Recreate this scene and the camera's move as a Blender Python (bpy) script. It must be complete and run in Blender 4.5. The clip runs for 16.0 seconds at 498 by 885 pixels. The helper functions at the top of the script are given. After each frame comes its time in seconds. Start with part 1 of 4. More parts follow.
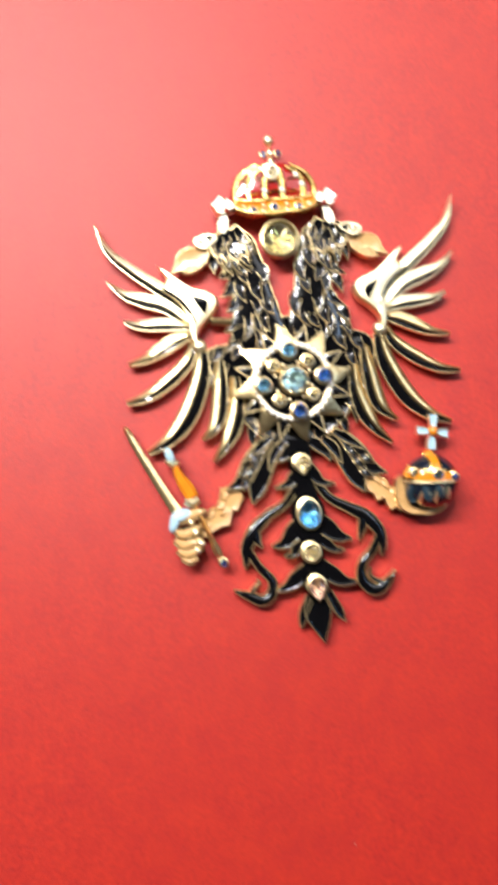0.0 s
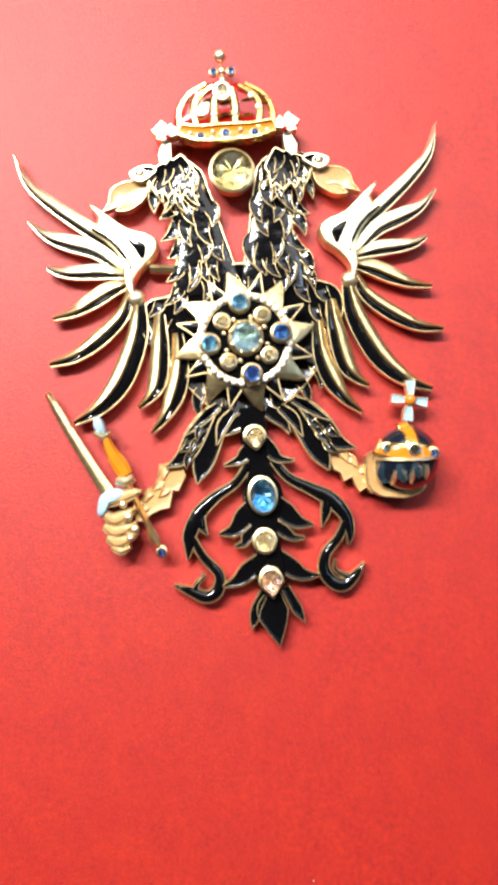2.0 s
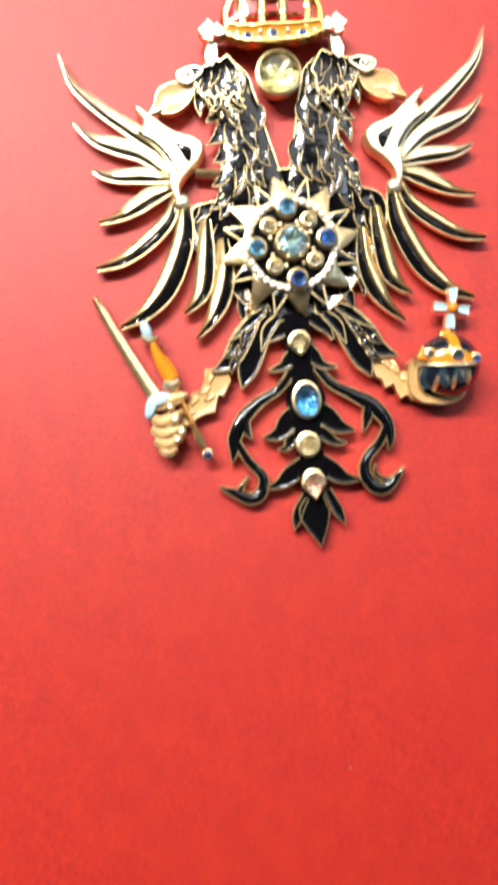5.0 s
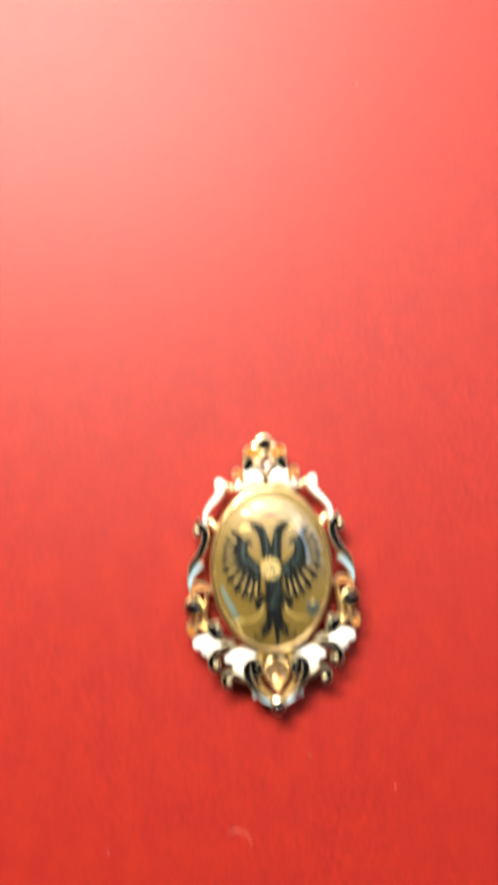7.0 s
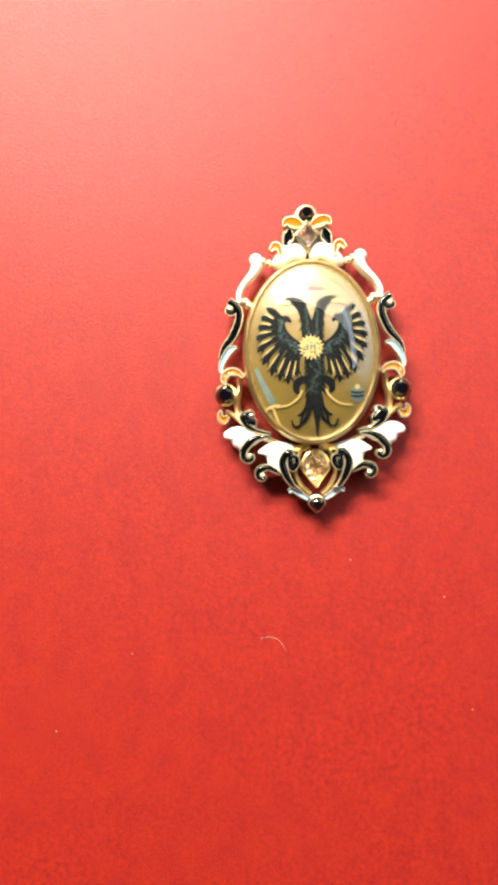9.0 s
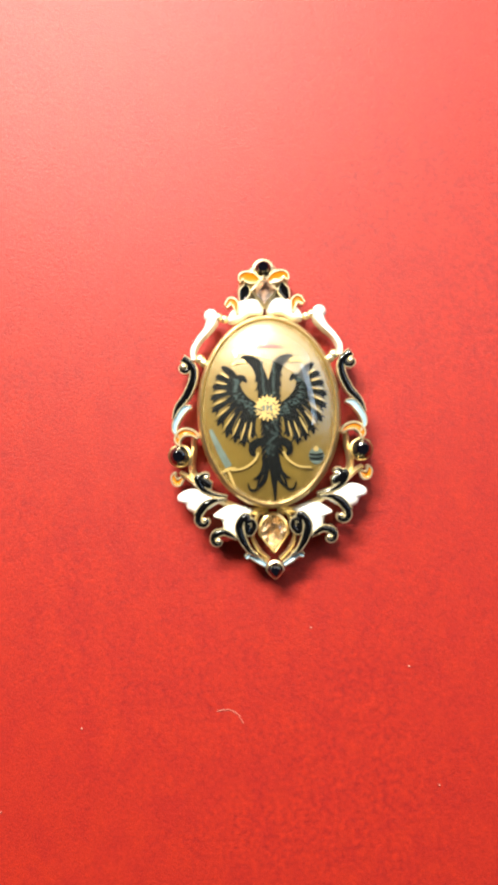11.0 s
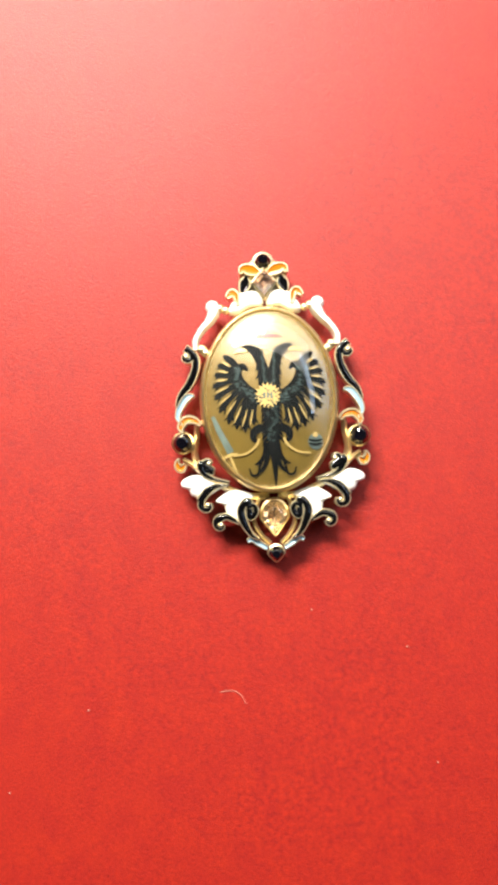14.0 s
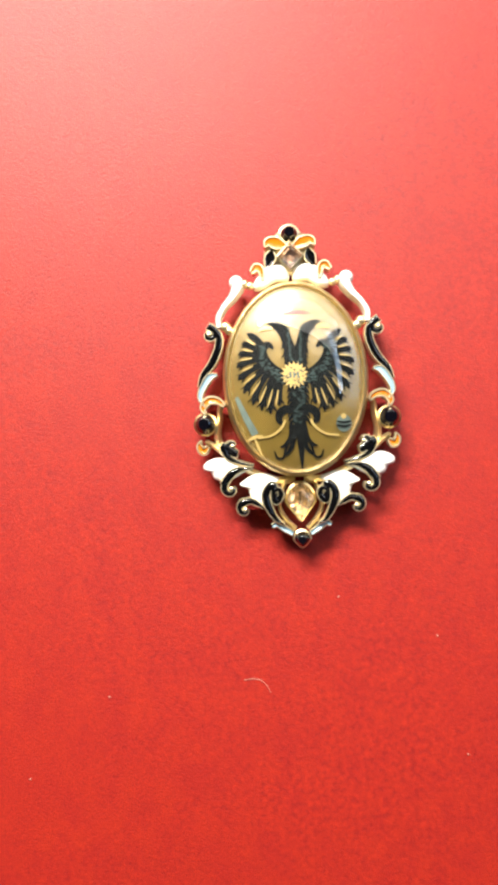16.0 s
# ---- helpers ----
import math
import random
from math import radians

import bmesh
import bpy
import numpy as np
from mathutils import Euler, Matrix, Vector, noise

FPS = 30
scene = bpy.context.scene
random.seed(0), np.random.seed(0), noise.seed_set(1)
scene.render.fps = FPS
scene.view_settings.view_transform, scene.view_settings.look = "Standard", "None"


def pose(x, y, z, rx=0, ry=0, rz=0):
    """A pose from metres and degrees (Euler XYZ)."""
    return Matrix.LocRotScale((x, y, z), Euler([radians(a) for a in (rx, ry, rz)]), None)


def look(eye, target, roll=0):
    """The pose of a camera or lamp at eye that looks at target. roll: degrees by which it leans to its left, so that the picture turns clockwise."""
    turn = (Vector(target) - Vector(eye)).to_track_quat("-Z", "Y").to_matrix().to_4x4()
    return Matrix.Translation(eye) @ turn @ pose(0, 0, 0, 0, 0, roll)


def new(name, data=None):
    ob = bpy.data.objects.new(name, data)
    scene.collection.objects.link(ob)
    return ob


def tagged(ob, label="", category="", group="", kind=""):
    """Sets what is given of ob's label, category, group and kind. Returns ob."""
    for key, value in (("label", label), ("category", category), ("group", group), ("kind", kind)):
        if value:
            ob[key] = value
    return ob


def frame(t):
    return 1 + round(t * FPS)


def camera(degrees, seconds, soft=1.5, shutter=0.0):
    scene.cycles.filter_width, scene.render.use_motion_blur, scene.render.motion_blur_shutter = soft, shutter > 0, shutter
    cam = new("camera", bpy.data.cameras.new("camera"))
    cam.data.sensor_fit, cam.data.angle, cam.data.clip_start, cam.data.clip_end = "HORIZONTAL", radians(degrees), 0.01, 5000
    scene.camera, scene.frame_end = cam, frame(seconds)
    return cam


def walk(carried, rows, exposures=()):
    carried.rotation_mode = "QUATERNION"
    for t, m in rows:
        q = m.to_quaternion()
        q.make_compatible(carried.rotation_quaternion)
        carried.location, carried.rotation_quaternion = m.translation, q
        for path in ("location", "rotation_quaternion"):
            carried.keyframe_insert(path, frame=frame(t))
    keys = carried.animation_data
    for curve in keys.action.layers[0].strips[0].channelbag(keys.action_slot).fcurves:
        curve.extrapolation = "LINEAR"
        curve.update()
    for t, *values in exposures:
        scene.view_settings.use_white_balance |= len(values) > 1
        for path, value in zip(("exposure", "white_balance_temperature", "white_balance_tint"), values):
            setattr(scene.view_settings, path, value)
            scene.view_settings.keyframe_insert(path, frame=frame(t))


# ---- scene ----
cam = camera(38, 16.0, soft=4.0, shutter=0.9)
PATH = [
    (0, -19.77, -19.46, 144.47, 3.61, -3.33, -6.32),
    (0.5, -11.94, -26.94, 143.02, 2.41, -3.45, -6.30),
    (1, -10.40, -31.19, 138.12, 1.73, -3.41, -6.25),
    (1.5, -9.44, -27.16, 130.78, 1.22, -3.28, -6.13),
    (2, -9.25, -22.74, 123.64, 2.79, -3.24, -5.87),
    (2.5, -8.63, -19.56, 119.98, 1.91, -2.92, -5.73),
    (3, -8.10, -21.62, 118.30, 1.55, -2.64, -5.73),
    (3.2, -8.62, -22.69, 117.91, 1.77, -2.86, -5.79),
    (5.3, -18.82, -34.53, 129.69, -2.35, -3.69, -5.42),
    (5.4, -18.09, -38.31, 133.75, -3.97, -3.40, -5.65),
    (5.5, -16.85, -42.04, 136.89, -4.84, -3.16, -5.61),
    (5.8, -14.42, -58.21, 146.60, -7.15, -3.66, -5.81),
    (6, -7.75, -76.55, 148.83, -5.72, -0.79, -5.62),
    (6.2, -7.59, -99.48, 154.11, -3.11, 1.72, -5.68),
    (6.4, -14.70, -127.65, 153.40, 1.09, 2.33, -5.27),
    (6.5, -21.09, -140.68, 153.52, 3.79, 0.78, -5.11),
    (7, -34.00, -179.87, 151.89, 4.45, -1.67, -4.73),
    (7.5, -32.63, -206.32, 150.66, 2.22, -0.60, -4.61),
    (8, -31.91, -215.00, 146.51, -0.14, 0.76, -4.02),
    (8.5, -34.54, -213.89, 140.35, 0.42, 1.32, -3.82),
    (9, -34.89, -210.50, 135.83, 0.07, 1.73, -3.79),
    (9.5, -33.96, -208.40, 132.81, 0.25, 1.66, -3.77),
    (10, -33.00, -207.41, 130.49, 1.41, 0.27, -3.93),
    (10.2, -30.31, -206.51, 130.17, 1.45, 0.76, -3.89),
    (12.3, -28.75, -200.20, 130.69, 2.17, -0.74, -4.05),
    (12.5, -29.61, -201.06, 131.02, 2.31, -1.00, -3.99),
    (13, -28.33, -202.60, 131.98, 2.24, -0.05, -4.07),
    (13.5, -30.57, -204.36, 132.78, 2.13, -0.49, -4.24),
    (14, -30.35, -206.71, 133.92, 2.11, 0.29, -4.33),
    (14.5, -31.33, -206.90, 134.53, 1.31, 0.63, -4.40),
    (15, -32.54, -208.41, 133.26, 1.55, 0.74, -4.37),
    (15.5, -33.41, -206.55, 131.30, 0.68, 0.64, -4.34),
    (16, -31.32, -205.61, 129.05, 0.26, 1.81, -4.20),
]
# seconds, then place in millimetres and turn in degrees
walk(cam, [(t, pose(x / 1000, y / 1000, z / 1000, rx, ry, rz)) for t, x, y, z, rx, ry, rz in PATH], [(0.0, -0.58, 6350, 11), (1.0, -0.38, 6350, 11), (2.0, -0.38, 6350, 11), (3.0, -0.30, 6350, 11), (5.3, -0.40, 6450, 10), (6.0, -0.34, 6600, 10), (6.8, -0.05, 7000, 9), (9.0, 0.10, 7100, 8), (16.0, 0.09, 6850, 10)])

# ---- light: a row of warm white lamps above the far side of the show panel, in a closed plain room ----
world = bpy.data.worlds.new("room_air")
scene.world = world
world.use_nodes = True
world.node_tree.nodes["Background"].inputs[0].default_value = (1.0, 0.97, 0.93, 1)
world.node_tree.nodes["Background"].inputs[1].default_value = 0.004


def area_lamp(name, eye, target, sx, sy, watts, color):
    data = bpy.data.lights.new(name, "AREA")
    data.shape, data.size, data.size_y, data.energy, data.color = "RECTANGLE", sx, sy, watts, color
    ob = new(name, data)
    ob.matrix_world = look(eye, target)
    return ob


for i in range(5):
    area_lamp("spot_lamp", (-0.40 + 0.09 * i, 0.29, 0.48), (0, -0.10, 0), 0.03, 0.07, 3.0, (1.0, 0.97, 0.91))
area_lamp("ceiling_lamp", (0.55, 1.38, 1.66), (0, -0.1, 0), 2.8, 1.4, 42.0, (1.0, 0.98, 0.95))
# a cool strip of daylight from the east side
area_lamp("window_strip", (1.45, 0.25, 1.75), (0, -0.1, 0), 1.3, 0.24, 8.0, (0.45, 0.68, 1.0))


# ---- materials ----
def mat(name, base, metallic=0.0, rough=0.4, vary=0.12, scale=400.0, bump=0.0, bump_scale=1500.0, coat=0.0, coat_rough=0.04, trans=0.0, ior=1.5, spec=0.5, rough_vary=0.08):
    m = bpy.data.materials.new(name)
    m.use_nodes = True
    nt = m.node_tree
    p = nt.nodes["Principled BSDF"]
    tc = nt.nodes.new("ShaderNodeTexCoord")
    n1 = nt.nodes.new("ShaderNodeTexNoise")
    n1.inputs["Scale"].default_value, n1.inputs["Detail"].default_value = scale, 4
    n2 = nt.nodes.new("ShaderNodeTexNoise")
    n2.inputs["Scale"].default_value, n2.inputs["Detail"].default_value = bump_scale, 3
    for n in (n1, n2):
        nt.links.new(tc.outputs["Object"], n.inputs["Vector"])
    mix = nt.nodes.new("ShaderNodeMix")
    mix.data_type = "RGBA"
    mix.inputs["A"].default_value = (*[c * (1 - vary) for c in base], 1)
    mix.inputs["B"].default_value = (*[min(1, c * (1 + vary)) for c in base], 1)
    nt.links.new(n1.outputs["Fac"], mix.inputs["Factor"])
    nt.links.new(mix.outputs["Result"], p.inputs["Base Color"])
    mr = nt.nodes.new("ShaderNodeMapRange")
    mr.inputs["To Min"].default_value, mr.inputs["To Max"].default_value = max(0.01, rough - rough_vary), rough + rough_vary
    nt.links.new(n2.outputs["Fac"], mr.inputs["Value"])
    nt.links.new(mr.outputs["Result"], p.inputs["Roughness"])
    p.inputs["Metallic"].default_value = metallic
    p.inputs["IOR"].default_value = ior
    p.inputs["Specular IOR Level"].default_value = spec
    p.inputs["Coat Weight"].default_value = coat
    p.inputs["Coat Roughness"].default_value = coat_rough
    p.inputs["Transmission Weight"].default_value = trans
    if bump:
        b = nt.nodes.new("ShaderNodeBump")
        b.inputs["Strength"].default_value, b.inputs["Distance"].default_value = bump, 0.0002
        nt.links.new(n2.outputs["Fac"], b.inputs["Height"])
        nt.links.new(b.outputs["Normal"], p.inputs["Normal"])
    return m


GOLD = mat("polished_gold", (0.93, 0.71, 0.37), 1.0, 0.33, 0.1, 300, 0.45, 700)
# darker and deeper yellow than the other golds
CROWNGOLD = mat("deep_yellow_gold", (0.70, 0.48, 0.17), 1.0, 0.24, 0.15, 300, 0.7, 600)
# paler copy of the gold; on frame and upper feathers it paints in overexposure
PALE = mat("pale_gold", (0.96, 0.82, 0.54), 1.0, 0.4, 0.08, 300, 0.4, 800)
BLACK = mat("black_enamel", (0.002, 0.002, 0.0025), 0.0, 0.10, 0.3, 300, 0.7, 420, spec=0.55, rough_vary=0.05)
WHITE = mat("white_enamel", (0.82, 0.81, 0.77), 0.0, 0.18, 0.04, 300, 0.1, 700, coat=0.5)
ICE = mat("pale_blue_enamel", (0.30, 0.44, 0.52), 0.0, 0.16, 0.1, 300, 0.1, 700, coat=0.5)
ORANGE = mat("amber_enamel", (0.52, 0.17, 0.008), 0.0, 0.18, 0.2, 250, 0.1, 700, coat=0.5)
PEACH = mat("peach_enamel", (0.47, 0.27, 0.105), 0.0, 0.28, 0.12, 350, 0.3, 900, coat=0.3)
RED = mat("red_enamel", (0.24, 0.006, 0.005), 0.0, 0.14, 0.25, 300, 0.1, 700, coat=0.6)
TEAL = mat("slate_blue_enamel", (0.02, 0.036, 0.05), 0.0, 0.14, 0.3, 300, 0.1, 700, coat=0.6)
NIGHT = mat("midnight_blue_enamel", (0.006, 0.009, 0.016), 0.0, 0.1, 0.4, 300, 0.25, 420, coat=1.0)
CITRINE = mat("citrine_stone", (1.0, 0.80, 0.46), 0.0, 0.05, 0.2, 250, trans=1.0, ior=1.55, rough_vary=0.03)
PALESTONE = mat("pale_yellow_stone", (0.92, 0.80, 0.52), 0.0, 0.05, 0.12, 250, trans=1.0, ior=1.6, rough_vary=0.03)
CHAMPAGNE = mat("champagne_stone", (0.88, 0.64, 0.40), 0.0, 0.05, 0.15, 250, trans=1.0, ior=1.6, rough_vary=0.03)
ROSE = mat("pale_rose_stone", (0.90, 0.66, 0.55), 0.0, 0.05, 0.12, 250, trans=1.0, ior=1.6, rough_vary=0.03)
AQUA = mat("aquamarine_stone", (0.45, 0.72, 0.86), 0.0, 0.05, 0.15, 250, trans=1.0, ior=1.6, rough_vary=0.03)
TOPAZ = mat("sky_blue_stone", (0.20, 0.52, 0.90), 0.0, 0.05, 0.25, 250, trans=1.0, ior=1.6, rough_vary=0.03)
MIDBLUE = mat("mid_blue_stone", (0.05, 0.20, 0.66), 0.0, 0.05, 0.25, 250, trans=1.0, ior=1.6, rough_vary=0.03)
SAPPHIRE = mat("sapphire_stone", (0.04, 0.13, 0.45), 0.0, 0.05, 0.3, 250, trans=1.0, ior=1.7, rough_vary=0.03)
ONYX = mat("black_stone", (0.002, 0.002, 0.004), 0.0, 0.05, 0.3, 250, ior=1.6, rough_vary=0.03)
FOIL = mat("glint_reflector", (0.95, 0.94, 0.91), 1.0, 0.14, 0.05, 500, rough_vary=0.05)
PEARL = mat("seed_pearl", (0.86, 0.82, 0.72), 0.0, 0.16, 0.06, 500, coat=0.4)
CRYSTAL = mat("clear_crystal", (1.0, 1.0, 1.0), 0.0, 0.02, 0.0, 250, trans=1.0, ior=1.45, rough_vary=0.0)
LINT = mat("pale_lint", (0.50, 0.22, 0.17), 0.0, 0.8, 0.1)


def felt_material():
    m = bpy.data.materials.new("red_felt")
    m.use_nodes = True
    nt = m.node_tree
    p = nt.nodes["Principled BSDF"]
    tc = nt.nodes.new("ShaderNodeTexCoord")

    def noise_node(scale, detail=4, rough=0.6, stretch=None):
        n = nt.nodes.new("ShaderNodeTexNoise")
        n.inputs["Scale"].default_value, n.inputs["Detail"].default_value, n.inputs["Roughness"].default_value = scale, detail, rough
        src = tc.outputs["Object"]
        if stretch:
            mp = nt.nodes.new("ShaderNodeMapping")
            mp.inputs["Scale"].default_value = stretch
            nt.links.new(src, mp.inputs["Vector"])
            src = mp.outputs["Vector"]
        nt.links.new(src, n.inputs["Vector"])
        return n.outputs["Fac"]

    big, mid, fine = noise_node(22), noise_node(1000, 4), noise_node(2700, 3, 0.7)

    def mixed(fac, a, b):
        x = nt.nodes.new("ShaderNodeMix")
        x.data_type = "RGBA"
        for key, v in (("A", a), ("B", b)):
            if isinstance(v, tuple):
                x.inputs[key].default_value = (*v, 1)
            else:
                nt.links.new(v, x.inputs[key])
        nt.links.new(fac, x.inputs["Factor"])
        return x.outputs["Result"]

    def ramp(v, lo, hi):
        r = nt.nodes.new("ShaderNodeMapRange")
        r.inputs["From Min"].default_value, r.inputs["From Max"].default_value = lo, hi
        nt.links.new(v, r.inputs["Value"])
        return r.outputs["Result"]

    one = mixed(ramp(fine, 0.33, 0.67), (0.195, 0.0048, 0.0018), (0.45, 0.018, 0.006))
    two = mixed(ramp(mid, 0.34, 0.66), (0.20, 0.0045, 0.0035), (0.45, 0.018, 0.005))
    three = mixed(ramp(big, 0.3, 0.7), one, two)
    blotch = mixed(ramp(noise_node(230, 3, 0.55, (1, 0.6, 1)), 0.38, 0.68), (0.27, 0.006, 0.0055), (0.37, 0.0155, 0.0035))
    half = nt.nodes.new("ShaderNodeMath")
    half.operation = "MULTIPLY"
    half.inputs[1].default_value = 0.65
    nt.links.new(noise_node(90, 2), half.inputs[0])
    four = mixed(half.outputs[0], three, blotch)
    nt.links.new(four, p.inputs["Base Color"])
    p.inputs["Roughness"].default_value = 0.54
    p.inputs["Specular IOR Level"].default_value = 0.52
    p.inputs["Sheen Weight"].default_value = 0.02
    p.inputs["Sheen Roughness"].default_value = 0.5
    p.inputs["Sheen Tint"].default_value = (1.0, 0.75, 0.72, 1)
    add = nt.nodes.new("ShaderNodeMath")
    add.operation = "MULTIPLY_ADD"
    add.inputs[1].default_value = 0.1
    nt.links.new(mid, add.inputs[0])
    nt.links.new(fine, add.inputs[2])
    b = nt.nodes.new("ShaderNodeBump")
    b.inputs["Strength"].default_value, b.inputs["Distance"].default_value = 0.32, 0.00025
    nt.links.new(add.outputs[0], b.inputs["Height"])
    nt.links.new(b.outputs["Normal"], p.inputs["Normal"])
    return m


FELT = felt_material()
PLASTER = mat("plain_plaster", (0.12, 0.115, 0.11), 0.0, 0.8, 0.06, 3, 0.1, 60)
BOARD = mat("dark_floor", (0.06, 0.05, 0.045), 0.0, 0.6, 0.2, 3, 0.1, 60)

# ---- geometry helpers; all sizes below are in millimetres ----
MM = 0.001


def mesh_of(bm, name, sharp=38):
    bmesh.ops.remove_doubles(bm, verts=bm.verts, dist=2e-6)
    bmesh.ops.recalc_face_normals(bm, faces=bm.faces)
    me = bpy.data.meshes.new(name)
    bm.to_mesh(me)
    bm.free()
    for f in me.polygons:
        f.use_smooth = True
    me.set_sharp_from_angle(angle=radians(sharp))
    return me


def part(name, bm, material, parent, label="", sharp=38, at=None):
    me = mesh_of(bm, name, sharp)
    me.materials.append(material)
    ob = new(name, me)
    ob.parent = parent
    if at is not None:
        ob.matrix_basis = at
    if label:
        tagged(ob, label)
    return ob


def vert(bm, x, y, z):
    return bm.verts.new((x * MM, y * MM, z * MM))


def mirrored(pts, m):
    return [(m * p[0], *p[1:]) for p in pts]


def spline(pts, per=7, closed=False):
    """A smooth curve through points of any dimension."""
    p = [np.array(q, float) for q in pts]
    n = len(p)
    out = []
    for i in range(n if closed else n - 1):
        a, b = p[i], p[(i + 1) % n]
        before = p[i - 1] if closed or i > 0 else 2 * a - b
        after = p[(i + 2) % n] if closed or i < n - 2 else 2 * b - a
        for k in range(per):
            t = k / per
            out.append(0.5 * (2 * a + (b - before) * t + (2 * before - 5 * a + 4 * b - after) * t * t + (3 * a - before - 3 * b + after) * t**3))
    if not closed:
        out.append(p[-1])
    return out


def strip(bm, pts, z, prof, per=7, cap=True, round_end=0.0):
    """A band along (x, y, half width) points; prof: rows of (side, shift, height) across it."""
    c = spline(pts, per)
    rows = []
    for i, q in enumerate(c):
        d = c[min(i + 1, len(c) - 1)][:2] - c[max(i - 1, 0)][:2]
        d = d / (np.hypot(*d) + 1e-9)
        nx, ny = -d[1], d[0]
        w = max(q[2], 0.02)
        zz = z + (q[3] if len(q) > 3 else 0.0)
        row = []
        for s, shift, h in prof:
            off = max(-w, min(w, s * w + shift))
            if s * shift < 0 and s * off < 0.06 * w:
                off = 0.06 * w * s
            row.append(vert(bm, q[0] + nx * off, q[1] + ny * off, zz + h))
        rows.append(row)
    for a, b in zip(rows, rows[1:]):
        for j in range(len(prof) - 1):
            bm.faces.new((a[j], a[j + 1], b[j + 1], b[j]))
    if cap:
        for row in (rows[0], rows[-1]):
            bm.faces.new(row)
    return bm


def cell(name, pts, z, h, parent, rim=0.22, fill=None, metal=None, per=6, dome=0.0, label=""):
    """A cloisonne cell: a gold tray along a band, filled with glossy enamel that creeps up its walls."""
    fill, metal = fill or BLACK, metal or GOLD
    deep = h - 0.3
    g = strip(bmesh.new(), pts, z, [(1, 0, 0), (1, 0, h - 0.06), (1, -0.06, h), (1, -rim, h), (1, -rim, deep), (-1, rim, deep), (-1, rim, h), (-1, 0.06, h), (-1, 0, h - 0.06), (-1, 0, 0)], per)
    tray = part(name, g, metal, parent, label)
    if dome > 0:
        prof = [(1, -rim, h - 0.09), (0.55, -rim * 0.5, h - 0.09 + dome * 0.8), (0, 0, h - 0.09 + dome), (-0.55, rim * 0.5, h - 0.09 + dome * 0.8), (-1, rim, h - 0.09)]
    else:
        half = [(1, -rim, h - 0.02), (1, -rim - 0.12, h - 0.13), (1, -rim - 0.26, h - 0.2), (1, -rim - 0.5, h - 0.23)]
        prof = half + [(-a, -b, c) for a, b, c in half[::-1]]
    e = strip(bmesh.new(), pts, z, prof, per, cap=False)
    part("enamel", e, fill, tray)
    return tray


def quill(pts, z, h, side, parent, metal=None, split=0.1, rim=0.2, name="wing_feather"):
    """A wing feather: a rounded gold rib along one edge, black enamel beside it, a thin gold edge."""
    k = side
    top = split + 0.14
    prof = [(1, 0, 0), (1, 0, 0.62 * h), (0.95, 0, 0.7 * h), ((1 + top) / 2, 0, 0.88 * h), (top + 0.1, 0, 0.99 * h), (top, 0, 0.97 * h), (split, 0, 0.74 * h), (split, 0, 0.4 * h),
            (-1, rim, 0.4 * h), (-1, rim, 0.66 * h), (-1, 0.03, 0.66 * h), (-1, 0, 0.6 * h), (-1, 0, 0)]
    g = strip(bmesh.new(), pts, z, [(k * s, k * d, q) for s, d, q in prof], 6)
    f = part(name, g, metal or GOLD, parent)
    prof = [(split, 0, 0.58 * h), ((split - 1) / 2, 0, 0.66 * h), (-1, rim, 0.56 * h)]
    e = strip(bmesh.new(), pts, z, [(k * s, k * d, q) for s, d, q in prof], 6, cap=False)
    part("enamel", e, BLACK, f)
    return f


def lump(outline, z, rings, per=5, closed_spline=True, centre=None):
    """A raised plate inside a closed outline; rings: (scale about its middle, height)."""
    bm = bmesh.new()
    c = spline(outline, per, True) if closed_spline else [np.array(q, float) for q in outline]
    mid = np.array(centre) if centre else np.mean([q[:2] for q in c], 0)
    loops = []
    for s, h in rings:
        if s <= 0:
            top = vert(bm, mid[0], mid[1], z + h)
            for i in range(len(c)):
                bm.faces.new((loops[-1][i], loops[-1][(i + 1) % len(c)], top))
            return bm
        loop = [vert(bm, *(mid + (q[:2] - mid) * s), z + h) for q in c]
        if loops:
            for i in range(len(c)):
                j = (i + 1) % len(c)
                bm.faces.new((loops[-1][i], loops[-1][j], loop[j], loop[i]))
        loops.append(loop)
    bm.faces.new(loops[-1])
    return bm


def domed(h, edge=0.5):
    return [(1, 0), (1, edge * h), (0.93, 0.72 * h), (0.75, 0.9 * h), (0.45, 0.98 * h), (0, h)]


def inset(pts, d):
    """A closed outline moved inward by d."""
    p = [np.array(q[:2], float) for q in pts]
    n = len(p)
    turn = sum(p[i][0] * p[(i + 1) % n][1] - p[i][1] * p[(i + 1) % n][0] for i in range(n))
    out = []
    for i in range(n):
        a, b = p[i] - p[i - 1], p[(i + 1) % n] - p[i]
        a, b = a / (np.hypot(*a) + 1e-9), b / (np.hypot(*b) + 1e-9)
        k = np.array((-a[1] - b[1], a[0] + b[0])) * (1 if turn > 0 else -1)
        k = k / (np.hypot(*k) + 1e-9)
        c = max(0.45, math.sqrt(max(0.0, (1 + a @ b) / 2)))
        out.append(p[i] + k * d / c)
    return out


